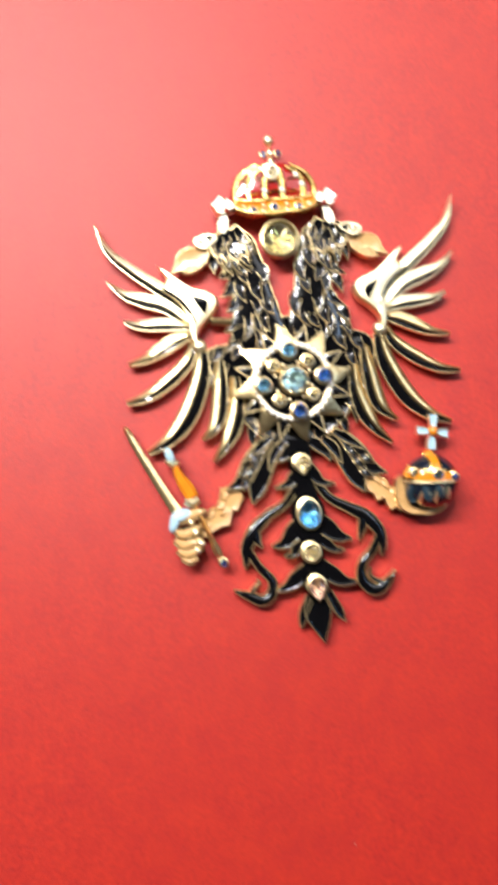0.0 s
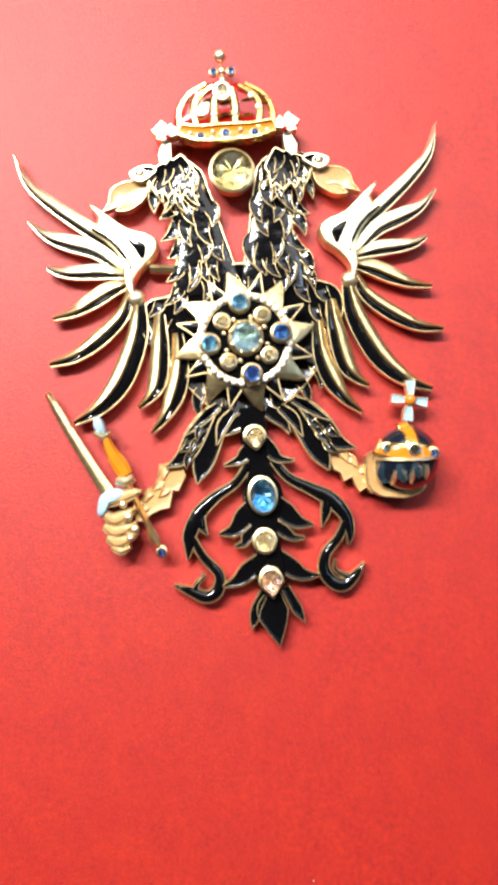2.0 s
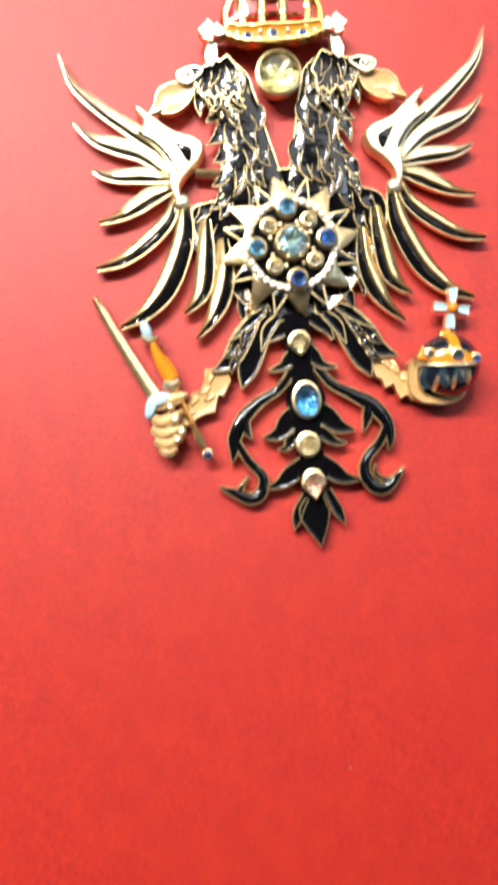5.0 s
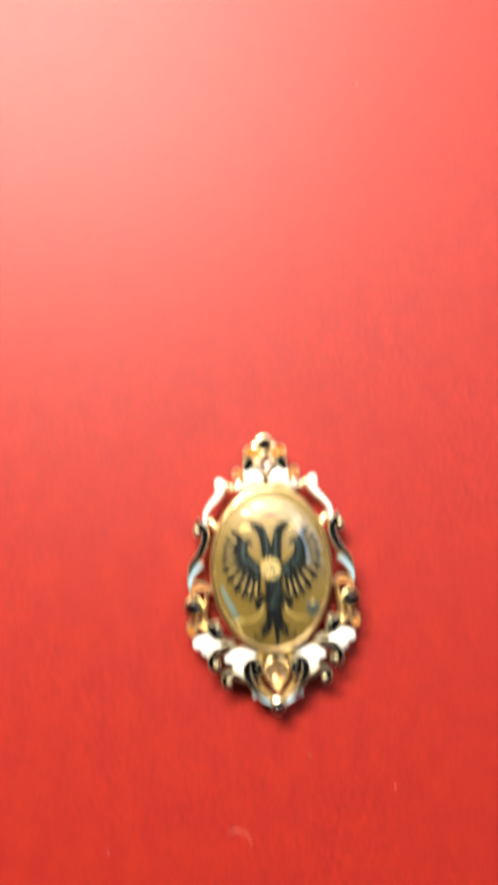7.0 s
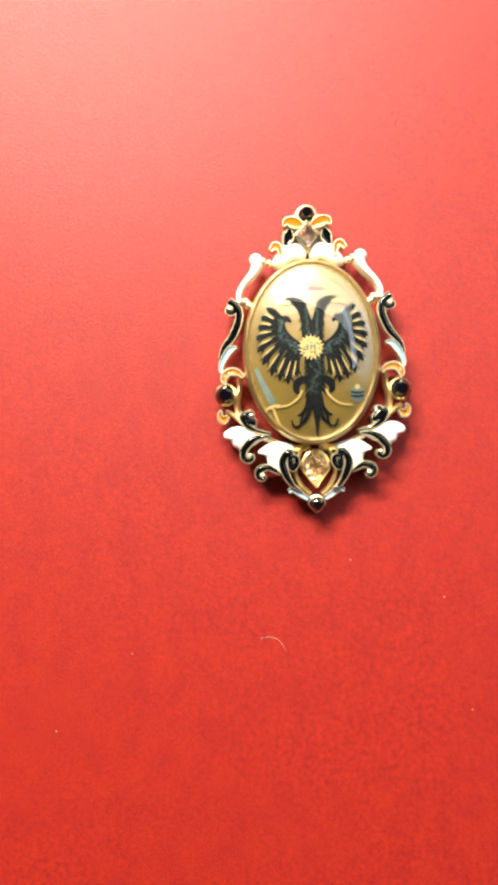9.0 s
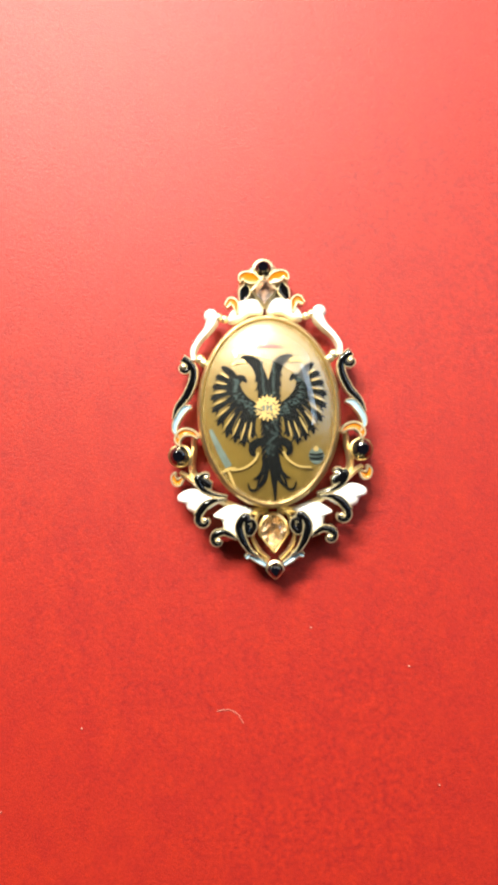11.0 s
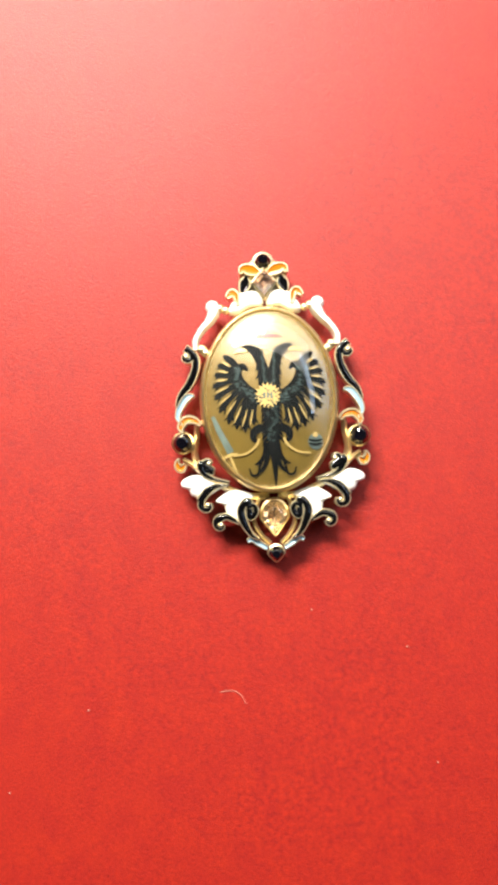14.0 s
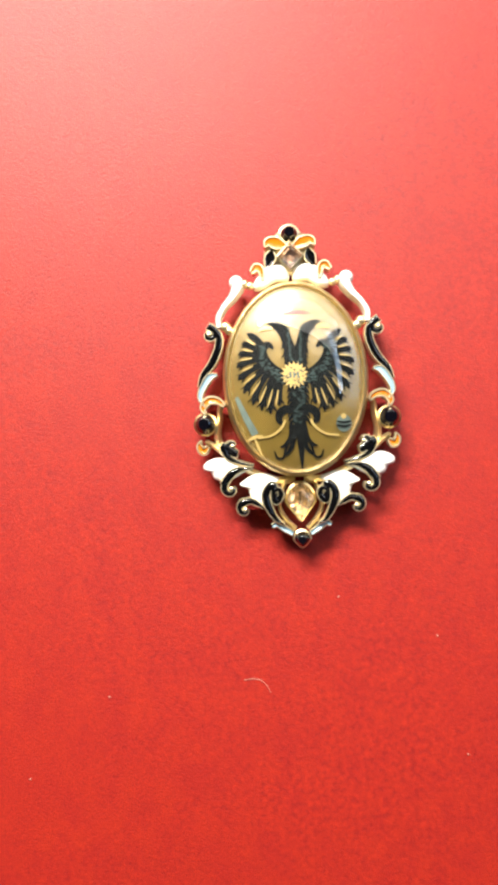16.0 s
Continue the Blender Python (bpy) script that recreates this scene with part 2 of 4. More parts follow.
def inlay(name, pts, z, h, parent, rim=0.2, fill=None, metal=None, per=1, label=""):
    """A flat gold tray of any outline, filled with enamel that creeps up its walls."""
    c = [q[:2] for q in spline(pts, per, True)] if per > 1 else pts
    tray, pool = bmesh.new(), bmesh.new()

    def loops(bm, rows):
        made = [[vert(bm, *q, z + up) for q in inset(c, d)] for d, up in rows]
        for a, b in zip(made, made[1:]):
            for i in range(len(a)):
                j = (i + 1) % len(a)
                bm.faces.new((a[i], a[j], b[j], b[i]))
        bmesh.ops.triangulate(bm, faces=[bm.faces.new(made[-1])])

    loops(tray, [(0, 0), (0, h - 0.05), (0.05, h), (rim, h), (rim, h - 0.3)])
    loops(pool, [(rim, h - 0.02), (rim + 0.1, h - 0.13), (rim + 0.24, h - 0.2)])
    ob = part(name, tray, metal or GOLD, parent, label)
    part("enamel", pool, fill or BLACK, ob)
    return ob


def ring_shape(x, y, rx, ry, turn=0.0, n=28, pear=0.0):
    """An oval outline; pear draws its lower end to a point."""
    out = []
    for i in range(n):
        a = 2 * math.pi * i / n
        u, v = rx * math.cos(a), ry * math.sin(a)
        if pear and v < 0:
            u *= max(0.0, 1 + pear * v / ry)
        ct, st = math.cos(radians(turn)), math.sin(radians(turn))
        out.append((x + u * ct - v * st, y + u * st + v * ct))
    return out


def stone(x, y, rx, ry, z, h, material, parent, bezel=0.35, turn=0.0, pear=0.0, name="gemstone", n=16, metal=None, smooth=False, prongs=0):
    """A cut stone in a gold collar."""
    bm = bmesh.new()
    o, i = ring_shape(x, y, rx + bezel, ry + bezel, turn, 32, pear), ring_shape(x, y, rx * 0.97, ry * 0.97, turn, 32, pear)
    if n == 4:
        o, i = ([(q[0] * (1 - f) + e[0] * f, q[1] * (1 - f) + e[1] * f) for q, e in ((c4[k], c4[(k + 1) % 4]) for k in range(4)) for f in np.arange(8) / 8] for c4 in (ring_shape(x, y, rx + bezel * 1.3, ry + bezel * 1.3, turn, 4), ring_shape(x, y, rx * 0.97, ry * 0.97, turn, 4)))
    for k in range(32):
        q = (k + 1) % 32
        levels = [(o, 0.0), (o, h * 0.42), (i, h * 0.5), (i, h * 0.15)]
        for (a, za), (b, zb) in zip(levels, levels[1:]):
            bm.faces.new([vert(bm, *a[k], z + za), vert(bm, *a[q], z + za), vert(bm, *b[q], z + zb), vert(bm, *b[k], z + zb)])
    for k in range(prongs):
        ang = 2 * math.pi * (k + 0.5) / prongs
        px, py = x + (rx + bezel * 0.3) * math.cos(ang), y + (ry + bezel * 0.3) * math.sin(ang)
        ball(bm, px, py, z + h * 0.55, bezel * 0.9)
    collar = part("collar", bm, metal or GOLD, parent)
    if smooth:
        part(name, lump(ring_shape(x, y, rx, ry, turn, 28, pear), z, [(1, 0.05), (1, 0.4 * h), (0.9, 0.66 * h), (0.7, 0.86 * h), (0.4, 0.97 * h), (0, h)], closed_spline=False), material, collar)
        return collar
    # faceted mirror cup, added behind the stone to throw glints back through it
    foil = bmesh.new()
    hub = vert(foil, x, y, z + 0.08 * h)
    rim_pts, mid_pts = ring_shape(x, y, rx, ry, turn, n, pear), ring_shape(x, y, rx * 0.55, ry * 0.55, turn, 2 * n, pear)[1 - (n == 4)::2]
    rv, mv = [vert(foil, *q, z + 0.44 * h) for q in rim_pts], [vert(foil, *q, z + (0.2 + 0.08 * (k % 2)) * h) for k, q in enumerate(mid_pts)]
    for k in range(n):
        e = (k + 1) % n
        foil.faces.new((rv[k], rv[e], mv[k]))
        foil.faces.new((rv[e], mv[e], mv[k]))
        foil.faces.new((mv[k], mv[e], hub))
    part("seat", foil, FOIL, collar, sharp=3)
    cut = bmesh.new()
    rows = []
    for k, (s, q) in enumerate(((0.98, 0.46), (1, 0.5), (1, 0.54), (0.84, 0.76), (0.62, 0.97), (0.5, 1.0))):
        o = ring_shape(0, 0, rx * s, ry * s, 0, n, pear) if k % 2 or n == 4 else ring_shape(0, 0, rx * s, ry * s, 0, 2 * n, pear)[1::2]
        c, d = math.cos(radians(turn)), math.sin(radians(turn))
        rows.append([vert(cut, x + u * c - v * d, y + u * d + v * c, z + q * h) for u, v in o])
    for k, (a, b) in enumerate(zip(rows, rows[1:])):
        for q in range(n):
            e = (q + 1) % n
            if k % 2 == 0:  # a is half a step on from b
                cut.faces.new((a[q], b[e], b[q]))
                cut.faces.new((a[q], a[e], b[e]))
            else:
                cut.faces.new((a[q], a[e], b[q]))
                cut.faces.new((a[e], b[e], b[q]))
    cut.faces.new(rows[0])
    cut.faces.new(rows[-1])
    gem = part(name, cut, material, collar, sharp=4)
    gem.visible_shadow = material is ONYX
    return collar


def ball(bm, x, y, z, r, flat=1.0, u=10, v=6):
    bmesh.ops.create_uvsphere(bm, u_segments=u, v_segments=v, radius=r * MM, matrix=Matrix.Translation((x * MM, y * MM, z * MM)) @ Matrix.Diagonal((1, 1, flat, 1)))
    return bm


def curl(x, y, r, start, sweep, w, tail, n=7):
    """Points of a spiral from its eye outward, running on into the tail points."""
    pts = []
    for i in range(n):
        t = i / (n - 1)
        a = radians(start + sweep * t)
        rr = r * (0.18 + 0.82 * t)
        pts.append((x + rr * math.cos(a), y + rr * math.sin(a), w * (0.45 + 0.55 * t)))
    return pts + list(tail)


# ---- the setting ----
def box(name, x0, x1, y0, y1, z0, z1, material):
    bm = bmesh.new()
    bmesh.ops.create_cube(bm, size=1, matrix=Matrix.Translation(((x0 + x1) / 2, (y0 + y1) / 2, (z0 + z1) / 2)) @ Matrix.Diagonal((x1 - x0, y1 - y0, z1 - z0, 1)))
    ob = part(name, bm, material, None)
    return tagged(ob, kind="structure")


box("wall_north", -2.1, 2.1, 2.0, 2.1, -0.9, 2.2, PLASTER)
box("wall_south", -2.1, 2.1, -2.1, -2.0, -0.9, 2.2, PLASTER)
box("wall_east", 2.0, 2.1, -2.0, 2.0, -0.9, 2.2, PLASTER)
box("wall_west", -2.1, -2.0, -2.0, 2.0, -0.9, 2.2, PLASTER)
box("ceiling", -2.1, 2.1, -2.1, 2.1, 2.2, 2.3, PLASTER)
box("floor", -2.1, 2.1, -2.1, 2.1, -1.0, -0.9, BOARD)


def felt_panel():
    bm = bmesh.new()
    nx, ny, x0, x1, y0, y1 = 60, 80, -0.5, 0.5, -0.8, 0.5
    grid = [[bm.verts.new((x0 + (x1 - x0) * i / nx, y0 + (y1 - y0) * j / ny, 0.00018 * noise.noise((i * 0.9, j * 0.9, 3.1)) - 0.0001)) for i in range(nx + 1)] for j in range(ny + 1)]
    for j in range(ny):
        for i in range(nx):
            bm.faces.new((grid[j][i], grid[j][i + 1], grid[j + 1][i + 1], grid[j + 1][i]))
    edge = [e for e in bm.edges if e.is_boundary]
    got = bmesh.ops.extrude_edge_only(bm, edges=edge)
    for v in [g for g in got["geom"] if isinstance(g, bmesh.types.BMVert)]:
        v.co.z = -0.9
    ob = part("show_panel", bm, FELT, None)
    tagged(ob, "red felt covering of a flat show panel, slightly fuzzy", "panel", kind="structure")


felt_panel()

# ---- the large brooch: a two-headed heraldic bird in gold and black enamel ----
brooch = new("heraldic_brooch")
tagged(brooch, "gold and black enamel two-headed brooch with gemstones on red felt", "brooch")

# wings, nine feathers a side
WING = (
    (((19.17, 14.14, 0.72), (20.61, 17.27, 1.26), (25.00, 20.90, 1.35), (30.43, 25.31, 1.17), (34.36, 29.49, 0.81), (36.23, 34.61, 0.14)), 1, 2.0),
    (((20.04, 13.60, 0.81), (24.14, 17.25, 1.44), (28.53, 18.93, 1.44), (31.96, 20.33, 0.90), (34.98, 23.07, 0.22)), 1, 1.7),
    (((19.94, 12.69, 0.72), (23.76, 13.57, 1.35), (27.98, 13.76, 1.17), (30.54, 14.10, 0.81), (32.51, 14.96, 0.37)), 1, 1.7),
    (((19.32, 11.17, 0.72), (22.48, 10.34, 1.44), (25.58, 8.77, 1.44), (28.68, 7.20, 0.95), (32.42, 6.32, 0.45)), 1, 1.7),
    (((19.16, 9.70, 0.63), (20.89, 5.85, 1.26), (24.89, 2.35, 1.44), (29.28, -0.27, 1.1), (33.56, -1.30, 0.55)), 1, 1.7),
    (((17.76, 7.79, 1.08), (18.65, 2.17, 1.80), (21.82, -4.75, 1.98), (25.82, -9.09, 1.4), (30.41, -11.46, 0.5)), 1, 1.9),
    (((14.54, 5.30, 0.90), (15.07, -0.27, 1.53), (15.98, -5.68, 1.62), (17.55, -8.31, 0.99), (19.60, -9.97, 0.37)), 1, 2.1),
    (((11.88, 1.86, 0.90), (12.05, -3.67, 1.53), (13.33, -8.19, 1.71), (15.36, -11.68, 1.08), (17.93, -14.40, 0.37)), 1, 2.1),
)
for m in (1, -1):
    for i, (pts, side, h) in enumerate(WING):
        # the upper three feathers are paler: lamp brightness put into their colour
        quill(mirrored(pts, m), 1.2, h, side * m, brooch, PALE if i < 3 else GOLD, (-0.3, -0.3, -0.25, -0.25, -0.05, 0.05, -0.1, -0.05)[i])
    # the bent shoulder of the wing with its short upright feather
    part("wing_shoulder", lump(mirrored(((24.80, 25.20), (22.38, 23.53), (18.72, 20.49), (15.23, 19.11), (13.60, 17.58), (14.45, 15.10), (16.48, 13.26), (18.27, 10.89), (18.68, 7.71), (19.70, 10.39), (19.90, 14.08), (20.91, 16.59), (23.90, 20.25), (23.42, 22.71)), m), 0.9,
         [(1, 0), (1, 1.9), (0.9, 2.6), (0.6, 2.8), (0, 2.8)], centre=(m * 18.76, 17.33)), PALE, brooch)
    part("shoulder_inlay", lump(mirrored(((15.74, 16.84), (16.96, 17.85), (18.69, 18.45), (17.76, 16.67), (16.45, 14.74)), m), 3.5, [(1, 0), (1, 0.22), (0.6, 0.3), (0, 0.32)], per=3), BLACK, brooch)
    part("shoulder_inlay", strip(bmesh.new(), mirrored(((18.50, 13.09, 0.27), (19.28, 15.24, 0.36), (21.25, 18.05, 0.36), (24.50, 20.57, 0.18)), m), 3.45, [(1, 0, 0), (1, 0, 0.2), (0, 0, 0.32), (-1, 0, 0.2), (-1, 0, 0)]), BLACK, brooch)
    part("wing_joint", ball(bmesh.new(), m * 18.20, 8.49, 2.4, 1.5, 0.8, 14, 9), PALE, brooch)

# body and necks: domed black enamel, over which small feathers lie
body_outline = ((0.60, 13.11), (5.93, 12.02), (11.28, 9.6), (15.9, 7.6), (16.6, 3.11), (13.4, -2.98), (8.6, -8.90), (3.44, -12.54), (-1.35, -13.43), (-6.00, -12.26), (-10.11, -8.54), (-13.8, -2.37), (-16.9, 4.18), (-16.4, 7.8), (-11.9, 8.9), (-8.49, 12.53), (-3.95, 12.87))
inlay("body", body_outline, 0.6, 1.6, brooch, per=4)
NECK = ((5.32, 8.29, 5.3), (5.49, 11.78, 5.2), (5.50, 15.48, 4.3), (5.78, 19.16, 3.6), (6.47, 22.35, 3.7), (7.53, 25.51, 3.9), (8.32, 28.71, 3.8), (8.76, 31.19, 2.2))
NECKX = -0.35
NECK = tuple((x - NECKX, y, w) for x, y, w in NECK)
for m in (1, -1):
    neck = part("neck", strip(bmesh.new(), [(m * x + NECKX, y, w) for x, y, w in NECK], 0.7, [(1, 0, 0), (1, 0, 1.3), (0.9, 0, 1.58), (0.5, 0, 1.7), (0, 0, 1.73), (-0.5, 0, 1.7), (-0.9, 0, 1.58), (-1, 0, 1.3), (-1, 0, 0)]), BLACK, brooch)
    part("neck_rim", strip(bmesh.new(), [(m * x + NECKX, y, w + 0.16) for x, y, w in NECK], 0.6, [(1, 0, 0), (1, 0, 1.4), (1, -0.3, 1.4), (-1, 0.3, 1.4), (-1, 0, 1.4), (-1, 0, 0)]), GOLD, neck)

rng = random.Random(4)


def tuft(x, y, lean, length, w, z, name="neck_feather", fill=None):
    """One pointed feather lying on the body, its point down the way it leans (degrees from straight down)."""
    a = radians(lean)
    d = np.array((math.sin(a), -math.cos(a)))
    s = np.array((d[1], -d[0])) * 0.14 * length * rng.choice((-1, 1))
    p = [np.array((x, y)) + d * length * t + s * b for t, b in ((0, 0), (0.14, 0.4), (0.4, 0.9), (0.7, 0.6), (1, -0.5))]
    cell(name, [(*p[0], w * 0.6, -0.78), (*p[1], w * 0.9, -0.42), (*p[2], w, 0.0), (*p[3], w * 0.66, 0.06), (*p[4], 0.1, 0.08)], z, 0.62, brooch, rim=0.1, per=4, fill=fill)


# pointed feathers lapping down each neck, those at its edges standing out
neck_line = spline(NECK, 8)
for m in (1, -1):
    for row in range(7):
        q = neck_line[int(5 + row * (len(neck_line) - 13) / 6.0)]
        for f in ((-0.85, 0.1, 1.0), (-0.45, 0.55, 1.0))[row % 2]:
            edge = abs(f) > 0.9
            x, y = q[0] + f * (q[2] - 0.9), q[1] + rng.uniform(-0.6, 0.6) + 1.6
            tuft(m * x + NECKX, y, m * f * (30 if edge else 10) + rng.uniform(-6, 6), rng.uniform(4.4, 6.0), rng.uniform(1.0, 1.35), 1.75 if edge else 2.0)
# breast feathers beyond the star
for m in (1, -1):
    for x, y, lean, ln in ((10.6, 9.6, 10, 4.4), (13.6, 8.6, 25, 4.2), (12.4, 5.8, 18, 5.0), (15.0, 4.6, 18, 4.4), (11.6, 1.6, 16, 5.6), (13.2, -0.8, 24, 6.2), (10.2, -4.0, 20, 6.0), (7.4, -7.0, 24, 6.0), (4.4, -8.6, 16, 5.6)):
        tuft(m * x - 0.5, y, m * lean + rng.uniform(-7, 7), ln, rng.uniform(0.9, 1.25), 1.75, "breast_feather")
for x, y in ((-5.4, 13.4), (4.8, 13.2), (-8.2, 12.2), (7.6, 11.8)):
    tuft(x, y + 1.5, rng.uniform(-15, 15), 5.0, 1.1, 2.0, "breast_feather")
part("wing_strut", strip(bmesh.new(), ((-15.48, 13.44, 0.63), (-13.70, 13.19, 0.63), (-11.37, 12.99, 0.63)), 1.2, [(1, 0, 0), (1, 0, 1.2), (0, 0, 1.6), (-1, 0, 1.2), (-1, 0, 0)]), GOLD, brooch)

# heads, beaks, white knotted ribbons
for m in (1, -1):
    def H(pts):
        return [(m * (p[0] - NECKX) + NECKX, *p[1:]) for p in pts]

    head = inlay("head", H(((6.70, 30.88), (7.74, 32.10), (9.03, 31.26), (10.20, 31.90), (11.00, 30.73), (12.59, 30.05), (13.74, 28.66), (13.22, 27.22), (12.48, 25.43), (11.35, 26.08), (10.56, 24.67), (9.56, 25.67), (8.34, 24.48), (7.18, 25.68), (6.20, 25.02), (6.09, 27.61), (5.48, 28.77))), 0.8, 2.9, brooch, per=2)
    beak = inlay("beak", H(((13.68, 27.41), (15.04, 28.04), (16.93, 28.36), (18.93, 27.92), (20.20, 26.70), (20.58, 24.99), (21.62, 23.42), (20.18, 23.91), (18.54, 24.23), (19.57, 23.40), (17.52, 23.29), (15.74, 24.08), (14.22, 25.51))), 1.2, 2.0, brooch, rim=0.16, fill=PEACH, per=2)
    part("beak_line", strip(bmesh.new(), H(((16.02, 25.28, 0.1), (17.69, 25.33, 0.16), (19.46, 24.44, 0.2), (20.86, 23.68, 0.06))), 3.05, [(1, 0, 0), (1, 0, 0.12), (-1, 0, 0.12), (-1, 0, 0)]), GOLD, beak)
    brow = inlay("brow", H(((11.91, 29.50), (13.28, 30.32), (15.10, 30.08), (16.49, 29.33), (16.19, 28.24), (14.84, 27.61), (13.60, 28.08))), 2.0, 2.3, brooch, rim=0.3, per=3, metal=PALE)
    eye = H([(14.80, 29.00)])[0]
    part("eye", ball(bmesh.new(), *eye, 4.2, 0.55, 0.7, 12, 8), PALE, brow)
    part("eye_ring", strip(bmesh.new(), [(eye[0] + 0.95 * math.cos(a), eye[1] + 0.75 * math.sin(a), 0.13) for a in np.linspace(0, 2 * math.pi, 13)], 4.05, [(1, 0, 0), (1, 0, 0.25), (-1, 0, 0.25), (-1, 0, 0)], 2), PALE, brow)
    for hx, hy, lean, ln in H(((8.04, 30.69, -8, 4.2), (9.98, 29.98, 10, 4.2), (11.89, 28.90, 26, 3.8), (7.09, 28.55, -18, 4.2), (8.85, 27.85, 0, 4.6), (10.63, 27.34, 14, 4.4), (6.86, 26.36, -10, 4.6), (8.35, 25.68, 2, 4.8), (10.01, 25.73, 12, 4.6))):
        tuft(hx, hy + 1.0, m * lean + rng.uniform(-6, 6), ln, rng.uniform(0.65, 0.9), 3.05, "head_feather")
    bow = cell("white_ribbon", H(((9.80, 34.83, 0.5), (10.04, 33.52, 0.8), (10.41, 31.83, 1.05), (10.74, 30.52, 0.4))), 1.4, 2.4, brooch, rim=0.15, fill=WHITE, metal=PALE)
    for pts in (((9.60, 35.14, 0.4), (8.75, 35.76, 1), (8.17, 36.35, 1)), ((9.60, 35.14, 0.4), (10.51, 35.99, 1.25), (11.32, 36.85, 1.2)), ((9.58, 34.96, 0.3), (10.39, 34.90, 0.7), (11.34, 35.19, 0.7))):
        cell("ribbon_loop", H(pts), 2.0, 2.6, brooch, rim=0.14, fill=WHITE, metal=PALE)
    part("ribbon_knot", ball(bmesh.new(), *H([(9.56, 34.78)])[0], 4.3, 0.6, 0.6), RED, bow)

# crown
cx0 = -0.06
crown = part("crown", lump(((-8.64, 35.88), (-8.85, 38.28), (-8.00, 40.60), (-6.08, 42.66), (-3.44, 43.66), (0.04, 43.95), (3.26, 43.35), (5.86, 41.96), (7.49, 39.99), (8.25, 37.53), (7.93, 35.34), (4.22, 34.71), (-0.43, 34.70), (-4.82, 35.22)), 2.4, domed(2.8)), RED, brooch, "red enamel crown dome with gold ribs")
for pts in (((-3.14, 42.88, 0.45), (-5.97, 41.54, 0.7), (-7.92, 38.96, 0.75), (-8.08, 35.52, 0.7)), ((-1.94, 42.33, 0.5), (-4.42, 40.88, 0.85), (-5.54, 38.59, 0.95), (-5.29, 35.67, 0.85)), ((-1.17, 41.91, 0.8), (-2.06, 39.24, 0.9), (-2.30, 35.98, 1)), ((0.99, 41.84, 0.8), (1.35, 39.17, 0.9), (1.21, 35.90, 1)), ((2.38, 42.20, 0.5), (4.93, 40.55, 0.85), (5.59, 38.12, 0.95), (4.92, 35.06, 0.85)), ((3.50, 42.57, 0.45), (6.40, 40.80, 0.7), (7.75, 37.96, 0.75), (7.34, 34.88, 0.7))):
    part("rib", strip(bmesh.new(), [(x, y, 0.8 * w, -0.15 * abs(x - cx0)) for x, y, w in pts], 5.0, [(1, 0, -2.4), (1, 0, 0.7), (0.5, 0, 1.05), (-0.5, 0, 1.05), (-1, 0, 0.7), (-1, 0, -2.4)]), CROWNGOLD, crown)
for x, y in ((-6.27, 40.29), (-2.87, 40.12), (-4.24, 37.22), (-0.22, 39.65), (-0.46, 37.30), (3.49, 39.74), (3.32, 37.19), (6.79, 39.31)):
    part("bar", strip(bmesh.new(), ((x - 1.0, y - 0.15, 0.2), (x, y + 0.1, 0.3), (x + 1.0, y + 0.1, 0.2)), 5.5 - 0.15 * abs(x - cx0), [(1, 0, -1.4), (1, 0, 0.2), (0, 0, 0.5), (-1, 0, 0.2), (-1, 0, -1.4)]), CROWNGOLD, crown)
BAND = ((-8.19, 35.34, 1.2), (-4.87, 34.45, 1.5), (-0.56, 34.39, 1.6), (4.13, 34.40, 1.5), (7.63, 35.04, 1.2))
band = part("crown_band", strip(bmesh.new(), BAND, 1.0, [(1, 0, 2.2), (1, 0, 4.3), (1, -0.1, 4.7), (1, -0.4, 4.7), (1, -0.45, 4.2), (-1, 0.6, 4.2), (-1, 0.5, 4.9), (-1, 0.1, 4.9), (-1, 0, 4.5), (-1, 0, 2.2)]), CROWNGOLD, crown)
part("enamel", strip(bmesh.new(), BAND, 1.0, [(1, -0.45, 4.4), (1, -0.7, 4.28), (-1, 0.85, 4.28), (-1, 0.6, 4.4)]), ORANGE, band)
for x, y in ((-4.82, 33.86), (-0.60, 34.17), (4.28, 33.88)):
    stone(x, y, 0.62, 0.62, 5.2, 1.0, SAPPHIRE, crown, 0.2)
for x, y in ((-2.90, 33.53), (-2.70, 34.60), (1.81, 33.35), (1.94, 34.60), (-6.53, 34.53), (6.39, 34.26)):
    part("band_bead", ball(bmesh.new(), x, y, 5.45, 0.42, 0.9, 12, 8), PALE, crown)
for x, y in ((-4.56, 41.06), (-5.60, 37.71), (5.38, 38.50), (4.31, 40.40), (-2.24, 37.45), (1.23, 37.37)):
    part("pearl", ball(bmesh.new(), x, y, 6.0 - 0.15 * abs(x - cx0), 0.55, 0.8, 12, 8), PEARL, crown)
x, y = (-0.54, 41.12)
stone(x, y, 0.95, 1.05, 5.6, 1.6, PALESTONE, crown, 0.55, metal=PALE, name="diamond")
for x, y, r in ((-0.19, 48.15, 1.1), (-0.09, 45.49, 0.75), (-0.16, 43.85, 0.6)):
    part("finial", ball(bmesh.new(), x, y, 4.2, r, 0.9, 16, 10), PALE, crown)
part("finial_stem", strip(bmesh.new(), ((-0.09, 42.75, 0.75), (-0.04, 45.12, 0.5), (-0.14, 47.69, 0.4)), 2.2, [(1, 0, 0), (1, 0, 1.6), (0, 0, 2.2), (-1, 0, 1.6), (-1, 0, 0)]), PALE, crown)
for x, y in ((-1.52, 45.59), (1.45, 45.56)):
    stone(x, y, 0.52, 0.52, 3.4, 1.6, SAPPHIRE, crown, 0.24)
